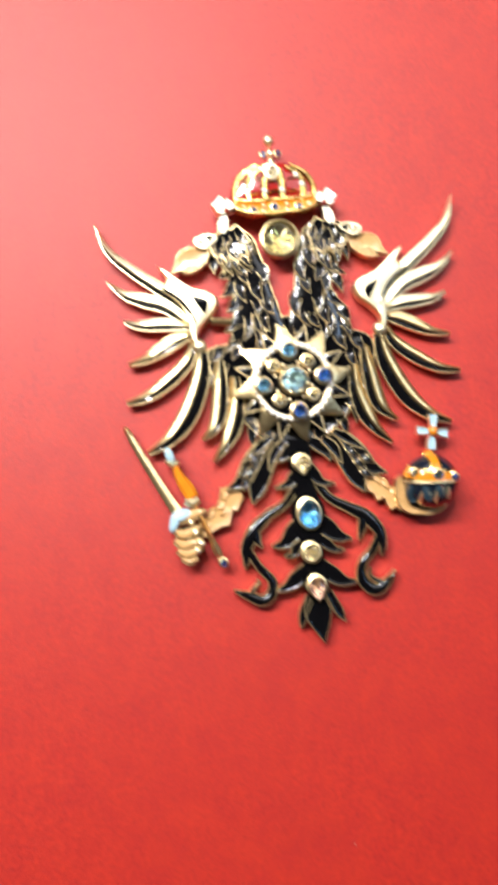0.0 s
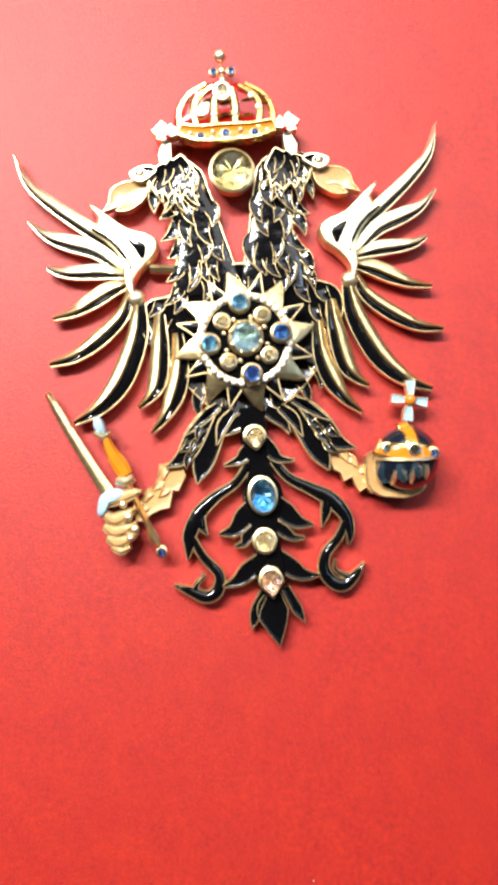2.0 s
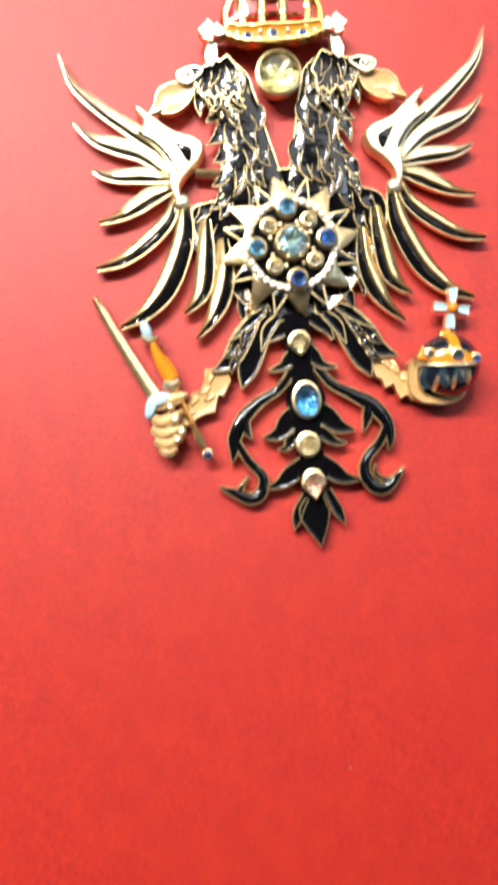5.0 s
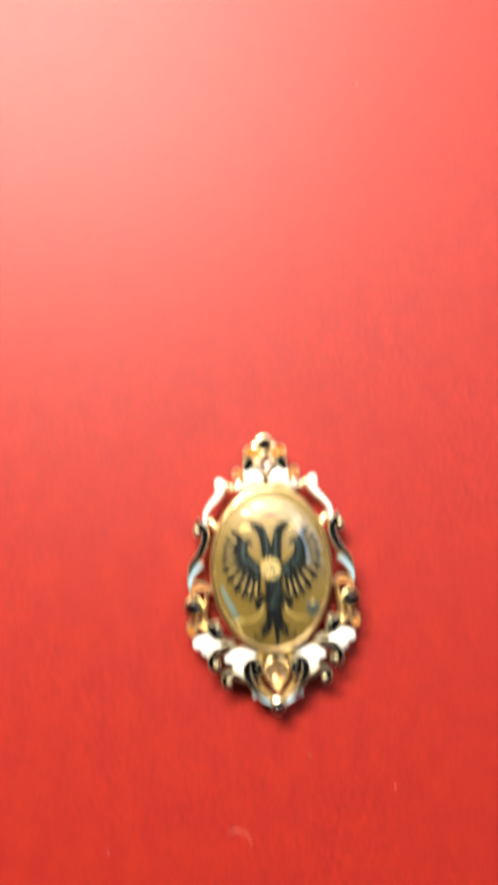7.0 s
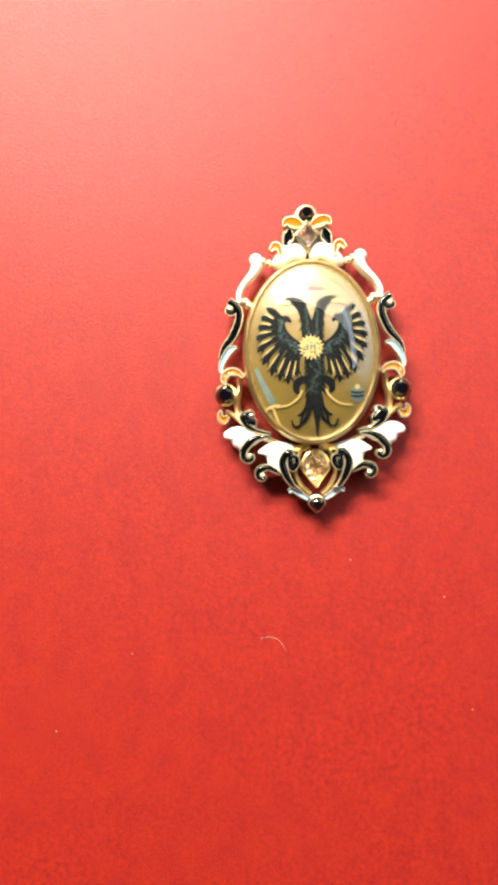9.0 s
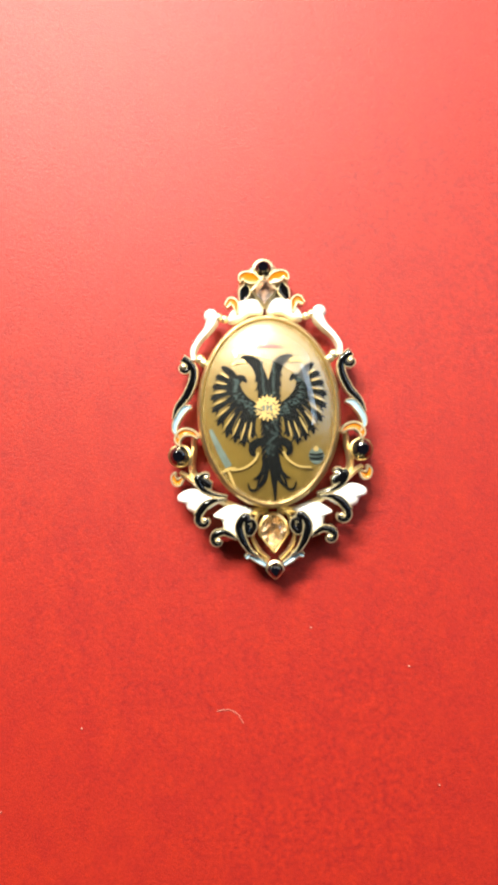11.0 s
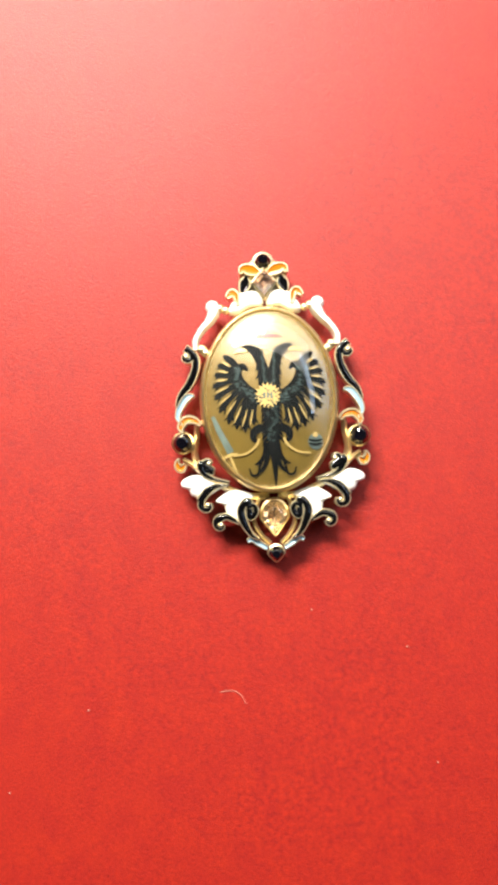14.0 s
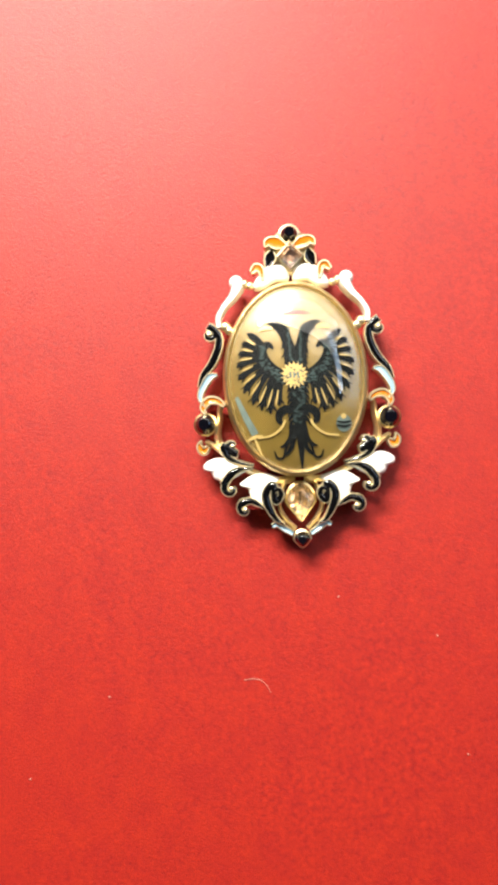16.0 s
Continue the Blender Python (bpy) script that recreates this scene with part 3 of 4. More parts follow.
x, y = (-0.11, 28.22)
stone(x, y, 3.45, 3.45, 3.2, 3.0, CITRINE, brooch, 0.42, n=16, name="citrine")
part("citrine_back", lump(ring_shape(x, y, 3.6, 3.6), 2.0, [(1, 0), (1, 1.1), (0, 1.1)], closed_spline=False), GOLD, brooch)

# the star on the breast
sx, sy = (-0.84, -0.65)
star = part("star_plate", lump(ring_shape(sx, sy, 7.95, 7.95, 0, 40), 3.4, [(1, 0), (1, 1.9), (0.94, 2.1), (0.9, 1.9), (0, 1.9)], closed_spline=False), GOLD, brooch)
for k in range(8):
    a = radians(94 + 45 * k)
    d, s = np.array((math.cos(a), math.sin(a))), np.array((-math.sin(a), math.cos(a)))
    tip, hook = 12.0, 0.9
    o = [(sx + d[0] * u + s[0] * v, sy + d[1] * u + s[1] * v) for u, v in ((7.2, -2.3), (8.2, -1.9), (9.3, -1.3), (10.8, -0.3), (tip, hook), (11.0, 1.2), (9.7, 1.5), (8.4, 1.9), (7.2, 2.3))]
    ray = part("star_ray", lump(o, 4.4, [(1, -0.9), (1, 0.85), (0.94, 1.0), (0.5, 1.05), (0, 1.1)], per=5), GOLD, star)
    for v in ray.data.vertices:
        v.co.z -= max(0.0, math.hypot(v.co.x / MM - sx, v.co.y / MM - sy) - 7.4) * 0.36 * MM
    b = a + radians(22.5)
    c, e = math.cos(b), math.sin(b)
    foot = [(sx + 7.7 * math.cos(b + radians(q)), sy + 7.7 * math.sin(b + radians(q))) for q in (-11, 11)]
    point = (sx + 11.6 * c, sy + 11.6 * e)
    part("dark_ray", lump([foot[0], point, foot[1]], 3.8, [(1, 0), (1, 0.75), (0.7, 1.0), (0, 1.05)], closed_spline=False), BLACK, star)
    for q in foot:
        part("thin_ray", strip(bmesh.new(), [(*q, 0.13), (*point, 0.1)], 3.8, [(1, 0, 0), (1, 0, 0.95), (-1, 0, 0.95), (-1, 0, 0)], 2), GOLD, star)
for k in range(36):
    a = 2 * math.pi * k / 36
    part("pearl", ball(bmesh.new(), sx + 7.3 * math.cos(a), sy + 7.3 * math.sin(a), 5.5, 0.62, 1.0, 8, 6), PEARL, star)
part("star_well", lump(ring_shape(sx, sy, 6.65, 6.65, 0, 36), 5.3, [(1, 0), (1, 0.15), (0, 0.15)], closed_spline=False), BLACK, star)
stone(sx, sy, 2.45, 2.45, 5.4, 4.2, AQUA, star, 0.45, n=16, name="centre_stone", prongs=8)
for k in range(4):
    a = radians(94 + 90 * k)
    stone(sx + 5.95 * math.cos(a), sy + 5.95 * math.sin(a), 1.38, 1.38, 5.4, 2.9, TOPAZ if k in (0, 1) else SAPPHIRE if k == 2 else MIDBLUE, star, 0.4, name="blue_stone")
    a += radians(45)
    stone(sx + 4.75 * math.cos(a), sy + 4.75 * math.sin(a), 0.98, 0.98, 5.4, 2.6, PALESTONE, star, 0.45, name="yellow_stone")
    a -= radians(22)
    for da in (0, radians(44)):
        part("bead", ball(bmesh.new(), sx + 3.7 * math.cos(a + da), sy + 3.7 * math.sin(a + da), 5.9, 0.45, 1, 8, 6), PALE, star)

# legs
for m in (1, -1):
    for pts in (((5.37, -11.37, 1.78), (7.51, -15.20, 1.96), (9.88, -20.40, 1.78), (11.19, -23.60, 0.18)), ((7.61, -11.59, 1.07), (10.80, -15.97, 1.78), (12.95, -18.89, 1.43), (16.08, -20.38, 0.18)), ((6.31, -11.01, 0.80), (8.87, -12.61, 1.07), (10.98, -14.17, 0.71), (12.58, -15.42, 0.18)), ((3.93, -12.14, 0.80), (5.97, -14.32, 1.07), (7.27, -17.52, 0.18))):
        cell("thigh_feather", mirrored(pts, m), 1.0 + 0.3 * (pts[0][2] < 1.5), 1.9, brooch, rim=0.25)
    for x, y, r in ((8.64, -14.85, 1.07), (9.76, -17.22, 1.07), (11.36, -16.66, 0.89), (10.90, -19.32, 0.98)):
        tuft(m * x, y + 1, m * 38, 3.2, 0.75, 2.9, "thigh_tuft")
    # a flat peach leg whose edges run out into points
    if m > 0:
        shank = ((11.46, -19.86), (13.06, -20.39), (14.67, -20.91), (15.47, -22.09), (15.54, -23.20), (16.68, -22.95), (17.11, -24.09), (17.79, -24.71), (18.39, -26.05), (19.63, -26.54), (19.42, -28.54), (17.79, -28.19), (17.15, -27.21), (15.98, -27.82), (15.36, -26.66), (14.97, -25.16), (13.43, -25.73), (13.03, -24.23), (12.00, -23.58), (11.44, -21.87))
        scales = ((12.79, -21.10, 40), (14.14, -22.33, 45), (15.77, -24.32, 50), (17.10, -25.74, 55))
    else:
        shank = ((-17.10, -19.57), (-15.35, -20.11), (-13.52, -19.75), (-12.83, -21.99), (-14.35, -24.55), (-15.22, -24.28), (-16.03, -27.09), (-17.67, -27.28), (-19.16, -27.85), (-20.52, -28.96), (-21.93, -28.64), (-22.01, -25.75), (-20.32, -25.02), (-19.87, -23.99), (-18.43, -23.95), (-17.72, -22.22))
        scales = ((-15.40, -20.65, -30), (-16.84, -22.49, -40), (-18.11, -24.52, -48), (-16.05, -23.65, -36), (-19.37, -26.38, -60))
    inlay("leg", shank, 0.9, 1.5, brooch, rim=0.14, fill=PEACH)
    for x, y, lean in scales:
        tuft(x, y + 0.8, lean, 2.8, 0.75, 1.95, "leg_scale", PEACH)

# orb with its cross, held by the claw
ox, oy = (24.14, -22.91)
ORB = 5.35
orb = part("orb", ball(bmesh.new(), ox, oy, 4.4, ORB, 0.75, 28, 18), NIGHT, brooch, "dark blue enamel orb with gold bands")


def on_orb(pts, lift):
    """Points of a strap laid over the orb."""
    c = spline(pts, 5)
    return [(q[0], q[1], q[2], 0.75 * ORB * math.sqrt(max(0.02, 1 - ((q[0] - ox) ** 2 + (q[1] - oy) ** 2) / ORB**2)) + lift) for q in c]


STRAP = [(1, 0, -0.7), (1, 0, 0.25), (0.7, 0, 0.4), (0.6, 0, 0.25), (-0.6, 0, 0.25), (-0.7, 0, 0.4), (-1, 0, 0.25), (-1, 0, -0.7)]
FILL = [(0.7, 0, -0.3), (0.64, 0, 0.3), (0, 0, 0.42), (-0.64, 0, 0.3), (-0.7, 0, -0.3)]
for pts, w in ((((18.94, -20.43), (20.10, -21.16), (21.98, -21.78), (24.24, -22.18), (26.72, -22.34), (28.43, -22.16)), 1.35), (((23.83, -16.87), (24.25, -18.85), (24.37, -20.96)), 1.1)):
    run = on_orb([(*p, w) for p in pts], 0.1)
    strap = part("orb_strap", strip(bmesh.new(), run, 4.4, STRAP, 2), CROWNGOLD, orb)
    part("enamel", strip(bmesh.new(), run, 4.4, FILL, 2), ORANGE, strap)
part("orb_lip", strip(bmesh.new(), on_orb([(*p, 0.28) for p in ((18.55, -22.40), (20.90, -22.81), (23.53, -23.07), (26.17, -23.25), (28.15, -23.09))], 0.35), 4.4, STRAP, 2), PALE, orb)
for x, y, r in ((20.26, -20.92, 0.72), (24.25, -21.58, 0.85), (27.61, -22.44, 0.72)):
    stone(x, y, r, r, 4.4 + 0.75 * ORB * math.sqrt(max(0.02, 1 - ((x - ox) ** 2 + (y - oy) ** 2) / ORB**2)) + 0.2, 1.2, SAPPHIRE, orb, 0.24)
# three dark claws with pale points over the lower half
for (x, y), (u, v) in zip(((19.96, -26.58), (22.63, -26.59), (25.10, -26.13)), ((19.50, -23.27), (21.87, -23.69), (24.37, -23.76))):
    talon = part("talon", strip(bmesh.new(), on_orb([(x, y, 0.55), ((x + u) / 2 - 0.3, (y + v) / 2, 0.95), (u, v, 0.5)], 0.2), 4.4, [(1, 0, -1), (1, 0, 0.2), (0, 0, 0.8), (-1, 0, 0.2), (-1, 0, -1)], 2), TEAL, orb)
    part("talon_tip", strip(bmesh.new(), on_orb([(x + 0.9, y - 0.5, 0.1), (x + 1.0, y + 0.6, 0.38), (x + 1.1, y + 1.9, 0.12)], 0.5), 4.4, [(1, 0, -1), (1, 0, 0.2), (0, 0, 0.7), (-1, 0, 0.2), (-1, 0, -1)], 2), PALE, orb)
inlay("claw", ((17.32, -22.48), (17.77, -21.62), (19.12, -21.03), (19.35, -22.32), (18.96, -24.28), (19.31, -26.12), (20.45, -27.50), (22.75, -28.28), (25.17, -27.98), (27.30, -26.93), (26.38, -28.65), (23.90, -29.48), (21.00, -29.19), (19.05, -28.63), (17.39, -27.01), (17.07, -24.81)), 0.9, 2.8, brooch, rim=0.22, fill=PEACH, per=3)
qx, qy = (25.91, -13.17)
cross = part("orb_cross", ball(bmesh.new(), qx, qy, 4.0, 1.0, 0.9, 12, 8), ORANGE, orb)
for pts in (((25.96, -12.72, 0.35), (26.18, -11.48, 0.71), (26.36, -9.86, 0.88)), ((25.45, -13.21, 0.35), (24.29, -12.92, 0.71), (22.87, -12.61, 0.80)), ((26.43, -13.40, 0.35), (27.51, -13.59, 0.71), (28.85, -13.90, 0.88)), ((25.74, -13.88, 0.35), (25.44, -15.02, 0.80), (25.18, -16.62, 0.88))):
    cell("cross_arm", pts, 2.4, 1.6, orb, rim=0.15, fill=ICE, metal=PALE)

# sword and sceptre held by the other claw
part("sword_blade", strip(bmesh.new(), ((-34.49, -5.95, 0.31), (-34.05, -6.89, 0.62), (-31.35, -12.75, 0.80), (-28.40, -18.82, 0.94), (-26.03, -23.50, 1.07)), 1.6, [(1, 0, 0), (1, 0, 0.5), (0.06, 0, 1.0), (-0.06, 0, 1.0), (-1, 0, 0.5), (-1, 0, 0)]), GOLD, brooch)
sceptre = part("sceptre", strip(bmesh.new(), ((-25.49, -14.00, 0.53), (-24.86, -16.54, 0.97), (-23.53, -19.14, 1.33), (-22.66, -20.99, 1.15)), 1.8, [(1, 0, 0), (1, 0, 1.2), (0.5, 0, 1.9), (-0.5, 0, 1.9), (-1, 0, 1.2), (-1, 0, 0)]), ORANGE, brooch)
part("sceptre_tip", lump(((-26.58, -10.71), (-25.76, -11.32), (-25.29, -12.78), (-25.48, -13.83), (-26.52, -13.72), (-27.20, -12.60), (-27.17, -11.36)), 1.8, domed(2.4)), ICE, sceptre)
part("sceptre_collar", strip(bmesh.new(), ((-27.19, -13.48, 0.35), (-25.87, -14.32, 0.53), (-24.42, -13.75, 0.35)), 1.6, [(1, 0, 0), (1, 0, 2.0), (0, 0, 2.5), (-1, 0, 2.0), (-1, 0, 0)]), PALE, sceptre)
part("sceptre_collar", strip(bmesh.new(), ((-24.30, -21.71, 0.62), (-22.76, -22.04, 0.80), (-21.48, -21.46, 0.62)), 1.6, [(1, 0, 0), (1, 0, 2.4), (0, 0, 3.0), (-1, 0, 2.4), (-1, 0, 0)]), PALE, sceptre)
part("sceptre_shaft", strip(bmesh.new(), ((-22.28, -22.53, 0.44), (-21.05, -26.18, 0.44), (-19.80, -29.56, 0.53), (-19.13, -31.66, 0.80), (-18.56, -33.04, 0.53)), 2.6, [(1, 0, 0), (1, 0, 0.9), (0, 0, 1.5), (-1, 0, 0.9), (-1, 0, 0)]), GOLD, sceptre)
x, y, r = (-18.05, -34.15, 0.88)
stone(x, y, r * 0.75, r * 0.85, 2.2, 2.0, SAPPHIRE, sceptre, 0.3)
part("guard", lump(((-27.84, -25.92), (-27.13, -23.88), (-25.11, -22.86), (-23.07, -23.42), (-23.34, -24.45), (-25.31, -24.95), (-26.13, -26.27), (-26.94, -27.42), (-27.79, -27.15)), 1.8, domed(2.8)), ICE, brooch)
for pts in (((-26.56, -27.10, 0.71), (-25.07, -27.96, 1.15), (-22.72, -27.15, 0.80), (-21.62, -26.56, 0.27)), ((-26.90, -28.82, 0.71), (-25.25, -29.87, 1.15), (-23.13, -29.57, 0.80), (-21.66, -28.84, 0.27)), ((-26.56, -30.79, 0.71), (-24.90, -31.67, 1.15), (-22.93, -31.17, 0.80), (-21.48, -30.62, 0.27)), ((-26.02, -32.42, 0.44), (-24.52, -33.11, 0.80), (-22.91, -32.75, 0.35)),
            ((-26.59, -25.52, 0.62), (-24.41, -24.69, 1.06), (-21.90, -24.06, 0.97), (-20.31, -23.87, 0.27))):
    cell("talon", pts, 1.4, 2.4, brooch, rim=0.3, dome=0.6, fill=PEACH)
for x, y, r in ((-22.78, -27.76, 0.71), (-21.93, -29.87, 0.71), (-22.76, -31.19, 0.62), (-23.46, -25.67, 0.62)):
    part("knuckle", ball(bmesh.new(), x, y, 4.2, r * 1.1, 0.8, 12, 8), PALE, brooch)

# tail
part("tail_shaft", strip(bmesh.new(), ((-0.81, -11.68, 2.32), (-0.82, -17.09, 2.32), (-0.55, -21.61, 1.78), (-0.42, -26.56, 3.39), (-0.69, -31.90, 2.32), (-0.47, -35.06, 2.14), (-0.47, -39.52, 2.68), (-0.52, -42.64, 1.61), (-0.46, -43.80, 0.71)), 0.8,
     [(1, 0, 0), (1, 0, 1.7), (0.88, 0, 2.06), (0.4, 0, 2.16), (-0.4, 0, 2.16), (-0.88, 0, 2.06), (-1, 0, 1.7), (-1, 0, 0)]), BLACK, brooch)
for pts in (((-0.11, -42.95, 1.26), (-0.73, -45.48, 2.70), (-0.46, -48.21, 1.98), (-0.11, -51.92, 0.09)), ((-1.90, -42.75, 0.81), (-3.41, -45.19, 0.90), (-3.94, -46.92, 0.81), (-4.47, -48.57, 0.09)), ((1.78, -42.25, 0.81), (2.80, -44.70, 0.90), (3.53, -46.40, 0.90), (4.50, -48.49, 0.09))):
    cell("tail_leaf", pts, 0.8, 1.7, brooch, rim=0.22)
for pts in (((-1.76, -37.15, 1.25), (-4.18, -38.94, 1.61), (-6.10, -40.25, 1.07), (-8.58, -40.96, 0.27)), ((0.97, -36.82, 1.25), (3.00, -39.00, 1.61), (5.10, -40.48, 1.07), (7.77, -40.85, 0.27)),
            ((-1.89, -27.75, 1.25), (-3.71, -29.80, 1.78), (-5.71, -31.83, 1.25), (-8.34, -32.27, 0.27)), ((-1.89, -31.33, 0.71), (-3.58, -32.94, 1.07), (-4.33, -34.20, 0.71), (-5.99, -34.65, 0.27)), ((0.85, -27.32, 1.25), (2.79, -29.58, 1.78), (4.93, -31.59, 1.25), (7.55, -32.40, 0.27)), ((0.82, -31.17, 0.71), (2.45, -32.86, 1.07), (3.95, -34.09, 0.71), (5.90, -34.38, 0.27)),
            ((-1.44, -17.92, 1.07), (-2.67, -19.42, 1.25), (-3.84, -20.38, 0.89), (-6.42, -21.02, 0.27)), ((0.59, -17.41, 1.07), (1.66, -19.31, 1.25), (2.96, -20.79, 0.80), (5.53, -21.32, 0.27)),
            ((-1.48, -12.97, 1.07), (-3.51, -14.30, 1.25), (-4.77, -15.26, 0.80), (-6.00, -15.86, 0.27)), ((1.47, -12.35, 1.07), (3.32, -13.70, 1.25), (4.44, -15.08, 0.80), (5.19, -16.68, 0.27))):
    cell("tail_leaf", pts, 0.9, 1.9, brooch, rim=0.2)
for pts in (((1.95, -20.94, 0.81), (4.18, -24.07, 0.90), (7.61, -26.23, 1.08), (10.86, -28.38, 1.35), (13.12, -31.34, 1.17), (13.63, -34.39, 0.81), (13.14, -36.42, 0.18)), ((10.35, -27.97, 0.81), (9.92, -30.37, 0.90), (8.92, -32.99, 0.18)), ((13.34, -31.91, 0.72), (11.65, -34.91, 0.81), (9.30, -37.28, 0.90), (8.57, -39.92, 1.08), (9.79, -42.22, 1.17), (11.73, -42.88, 1.17), (13.90, -41.39, 0.81), (15.57, -39.49, 0.14)), ((12.76, -41.81, 0.63), (11.20, -40.92, 0.45), (10.39, -39.93, 0.36), (10.72, -38.52, 0.23)),
            ((-2.26, -21.25, 0.81), (-4.72, -24.08, 0.81), (-8.26, -26.06, 0.99), (-11.20, -28.46, 1.26), (-13.13, -31.68, 1.26), (-13.56, -34.23, 0.81), (-14.01, -36.07, 0.18)), ((-11.13, -28.65, 0.81), (-11.13, -30.45, 0.90), (-10.23, -32.34, 0.18)), ((-13.08, -32.04, 0.72), (-11.30, -35.82, 0.81), (-9.00, -38.93, 0.90), (-9.53, -41.57, 1.08), (-11.41, -42.44, 1.08), (-13.81, -41.28, 0.90), (-16.62, -39.90, 0.27)), ((-13.24, -40.98, 0.63), (-12.59, -39.80, 0.45), (-11.61, -39.01, 0.36), (-11.90, -38.26, 0.18))):
    cell("tail_scroll", pts, 0.8, 1.6, brooch, rim=0.2, dome=0.45)
for x, y, r, k, mt, pr in ((*(-0.83, -16.91, 1.58), 1.1, PALESTONE, 0.55), (*(-0.56, -26.56, 2.10), 1.35, TOPAZ, 0), (*(-0.97, -34.08, 1.67), 1.05, PALESTONE, 0), (*(-0.61, -40.96, 1.75), 1.3, ROSE, 0.75)):
    stone(x, y, r, r * k, 3.3, 2.4, mt, brooch, 0.4, n=18, pear=pr, turn=2)

# ---- the small brooch: a painted oval under a crystal dome in a scrolled frame ----
gem_brooch = new("cabochon_brooch")
gem_brooch.matrix_world = pose(-0.02643, -0.19445, 0, 0, 0, -1.67) @ Matrix.Scale(1.01, 4)
tagged(gem_brooch, "oval gold brooch, painted crystal dome, black and white enamel scrolls", "brooch")
vx, vy = 0.0, 0.01
RX, RY = 11.63, 15.93
bm = bmesh.new()
levels = [(0.6, 0.0), (0.75, 3.0), (0.3, 4.4), (-0.05, 4.6), (-0.3, 4.3), (-0.3, 2.0), (0.6, 0.0)]
for (a, za), (b, zb) in zip(levels, levels[1:]):
    o, i = ring_shape(vx, vy, RX + a, RY + a, 0, 72), ring_shape(vx, vy, RX + b, RY + b, 0, 72)
    for k in range(72):
        q = (k + 1) % 72
        bm.faces.new([vert(bm, *o[k], 1.5 + za), vert(bm, *o[q], 1.5 + za), vert(bm, *i[q], 1.5 + zb), vert(bm, *i[k], 1.5 + zb)])
bezel = part("bezel", bm, GOLD, gem_brooch)
OCHRE = mat("gilded_ochre_ground", (0.17, 0.112, 0.02), 0.3, 0.34, 0.4, 120, 0.3, 600, spec=0.4, coat=1.0, coat_rough=0.22)
OCHRE.node_tree.nodes["Principled BSDF"].inputs["Coat IOR"].default_value = 1.9
PAINT = mat("black_paint", (0.005, 0.006, 0.006), 0.0, 0.6, 0.95, 1600, spec=0.08)
PAINTGREY = mat("grey_green_paint", (0.09, 0.125, 0.11), 0.0, 0.4, 0.4, 500)
PAINTSLATE = mat("slate_paint", (0.035, 0.055, 0.052), 0.0, 0.6, 0.3, 900, spec=0.1)
PAINTGOLD = mat("yellow_gold_paint", (0.45, 0.32, 0.11), 0.2, 0.4, 0.2, 500)
PAINTRED = mat("red_paint", (0.40, 0.03, 0.025), 0.0, 0.4, 0.2, 500)


def arch(ob):
    """Bend a flat painted piece over the domed ground under the crystal."""
    for v in ob.data.vertices:
        u, w = (v.co.x / MM - vx) / RX, (v.co.y / MM - vy) / RY
        v.co.z += 3.3 * max(0.0, 1 - u * u - w * w) * MM
    return ob


arch(part("painted_ground", lump(ring_shape(vx, vy, RX - 0.2, RY - 0.2, 0, 72), 4.4, [(1, 0), (1, 0.55)] + [(1 - 0.1 * k, 0.55 + 0.005 * k) for k in range(1, 10)] + [(0, 0.6)], closed_spline=False), OCHRE, gem_brooch))


LAYER = [0.0]


def painted(pts, z, mt, parent_ob, name):
    LAYER[0] = (LAYER[0] + 0.0043) % 0.05
    z += LAYER[0]
    arch(part(name, strip(bmesh.new(), pts, z, [(1, 0, 0), (1, 0, 0.05), (0, 0, 0.06), (-1, 0, 0.05), (-1, 0, 0)], 5), mt, parent_ob))


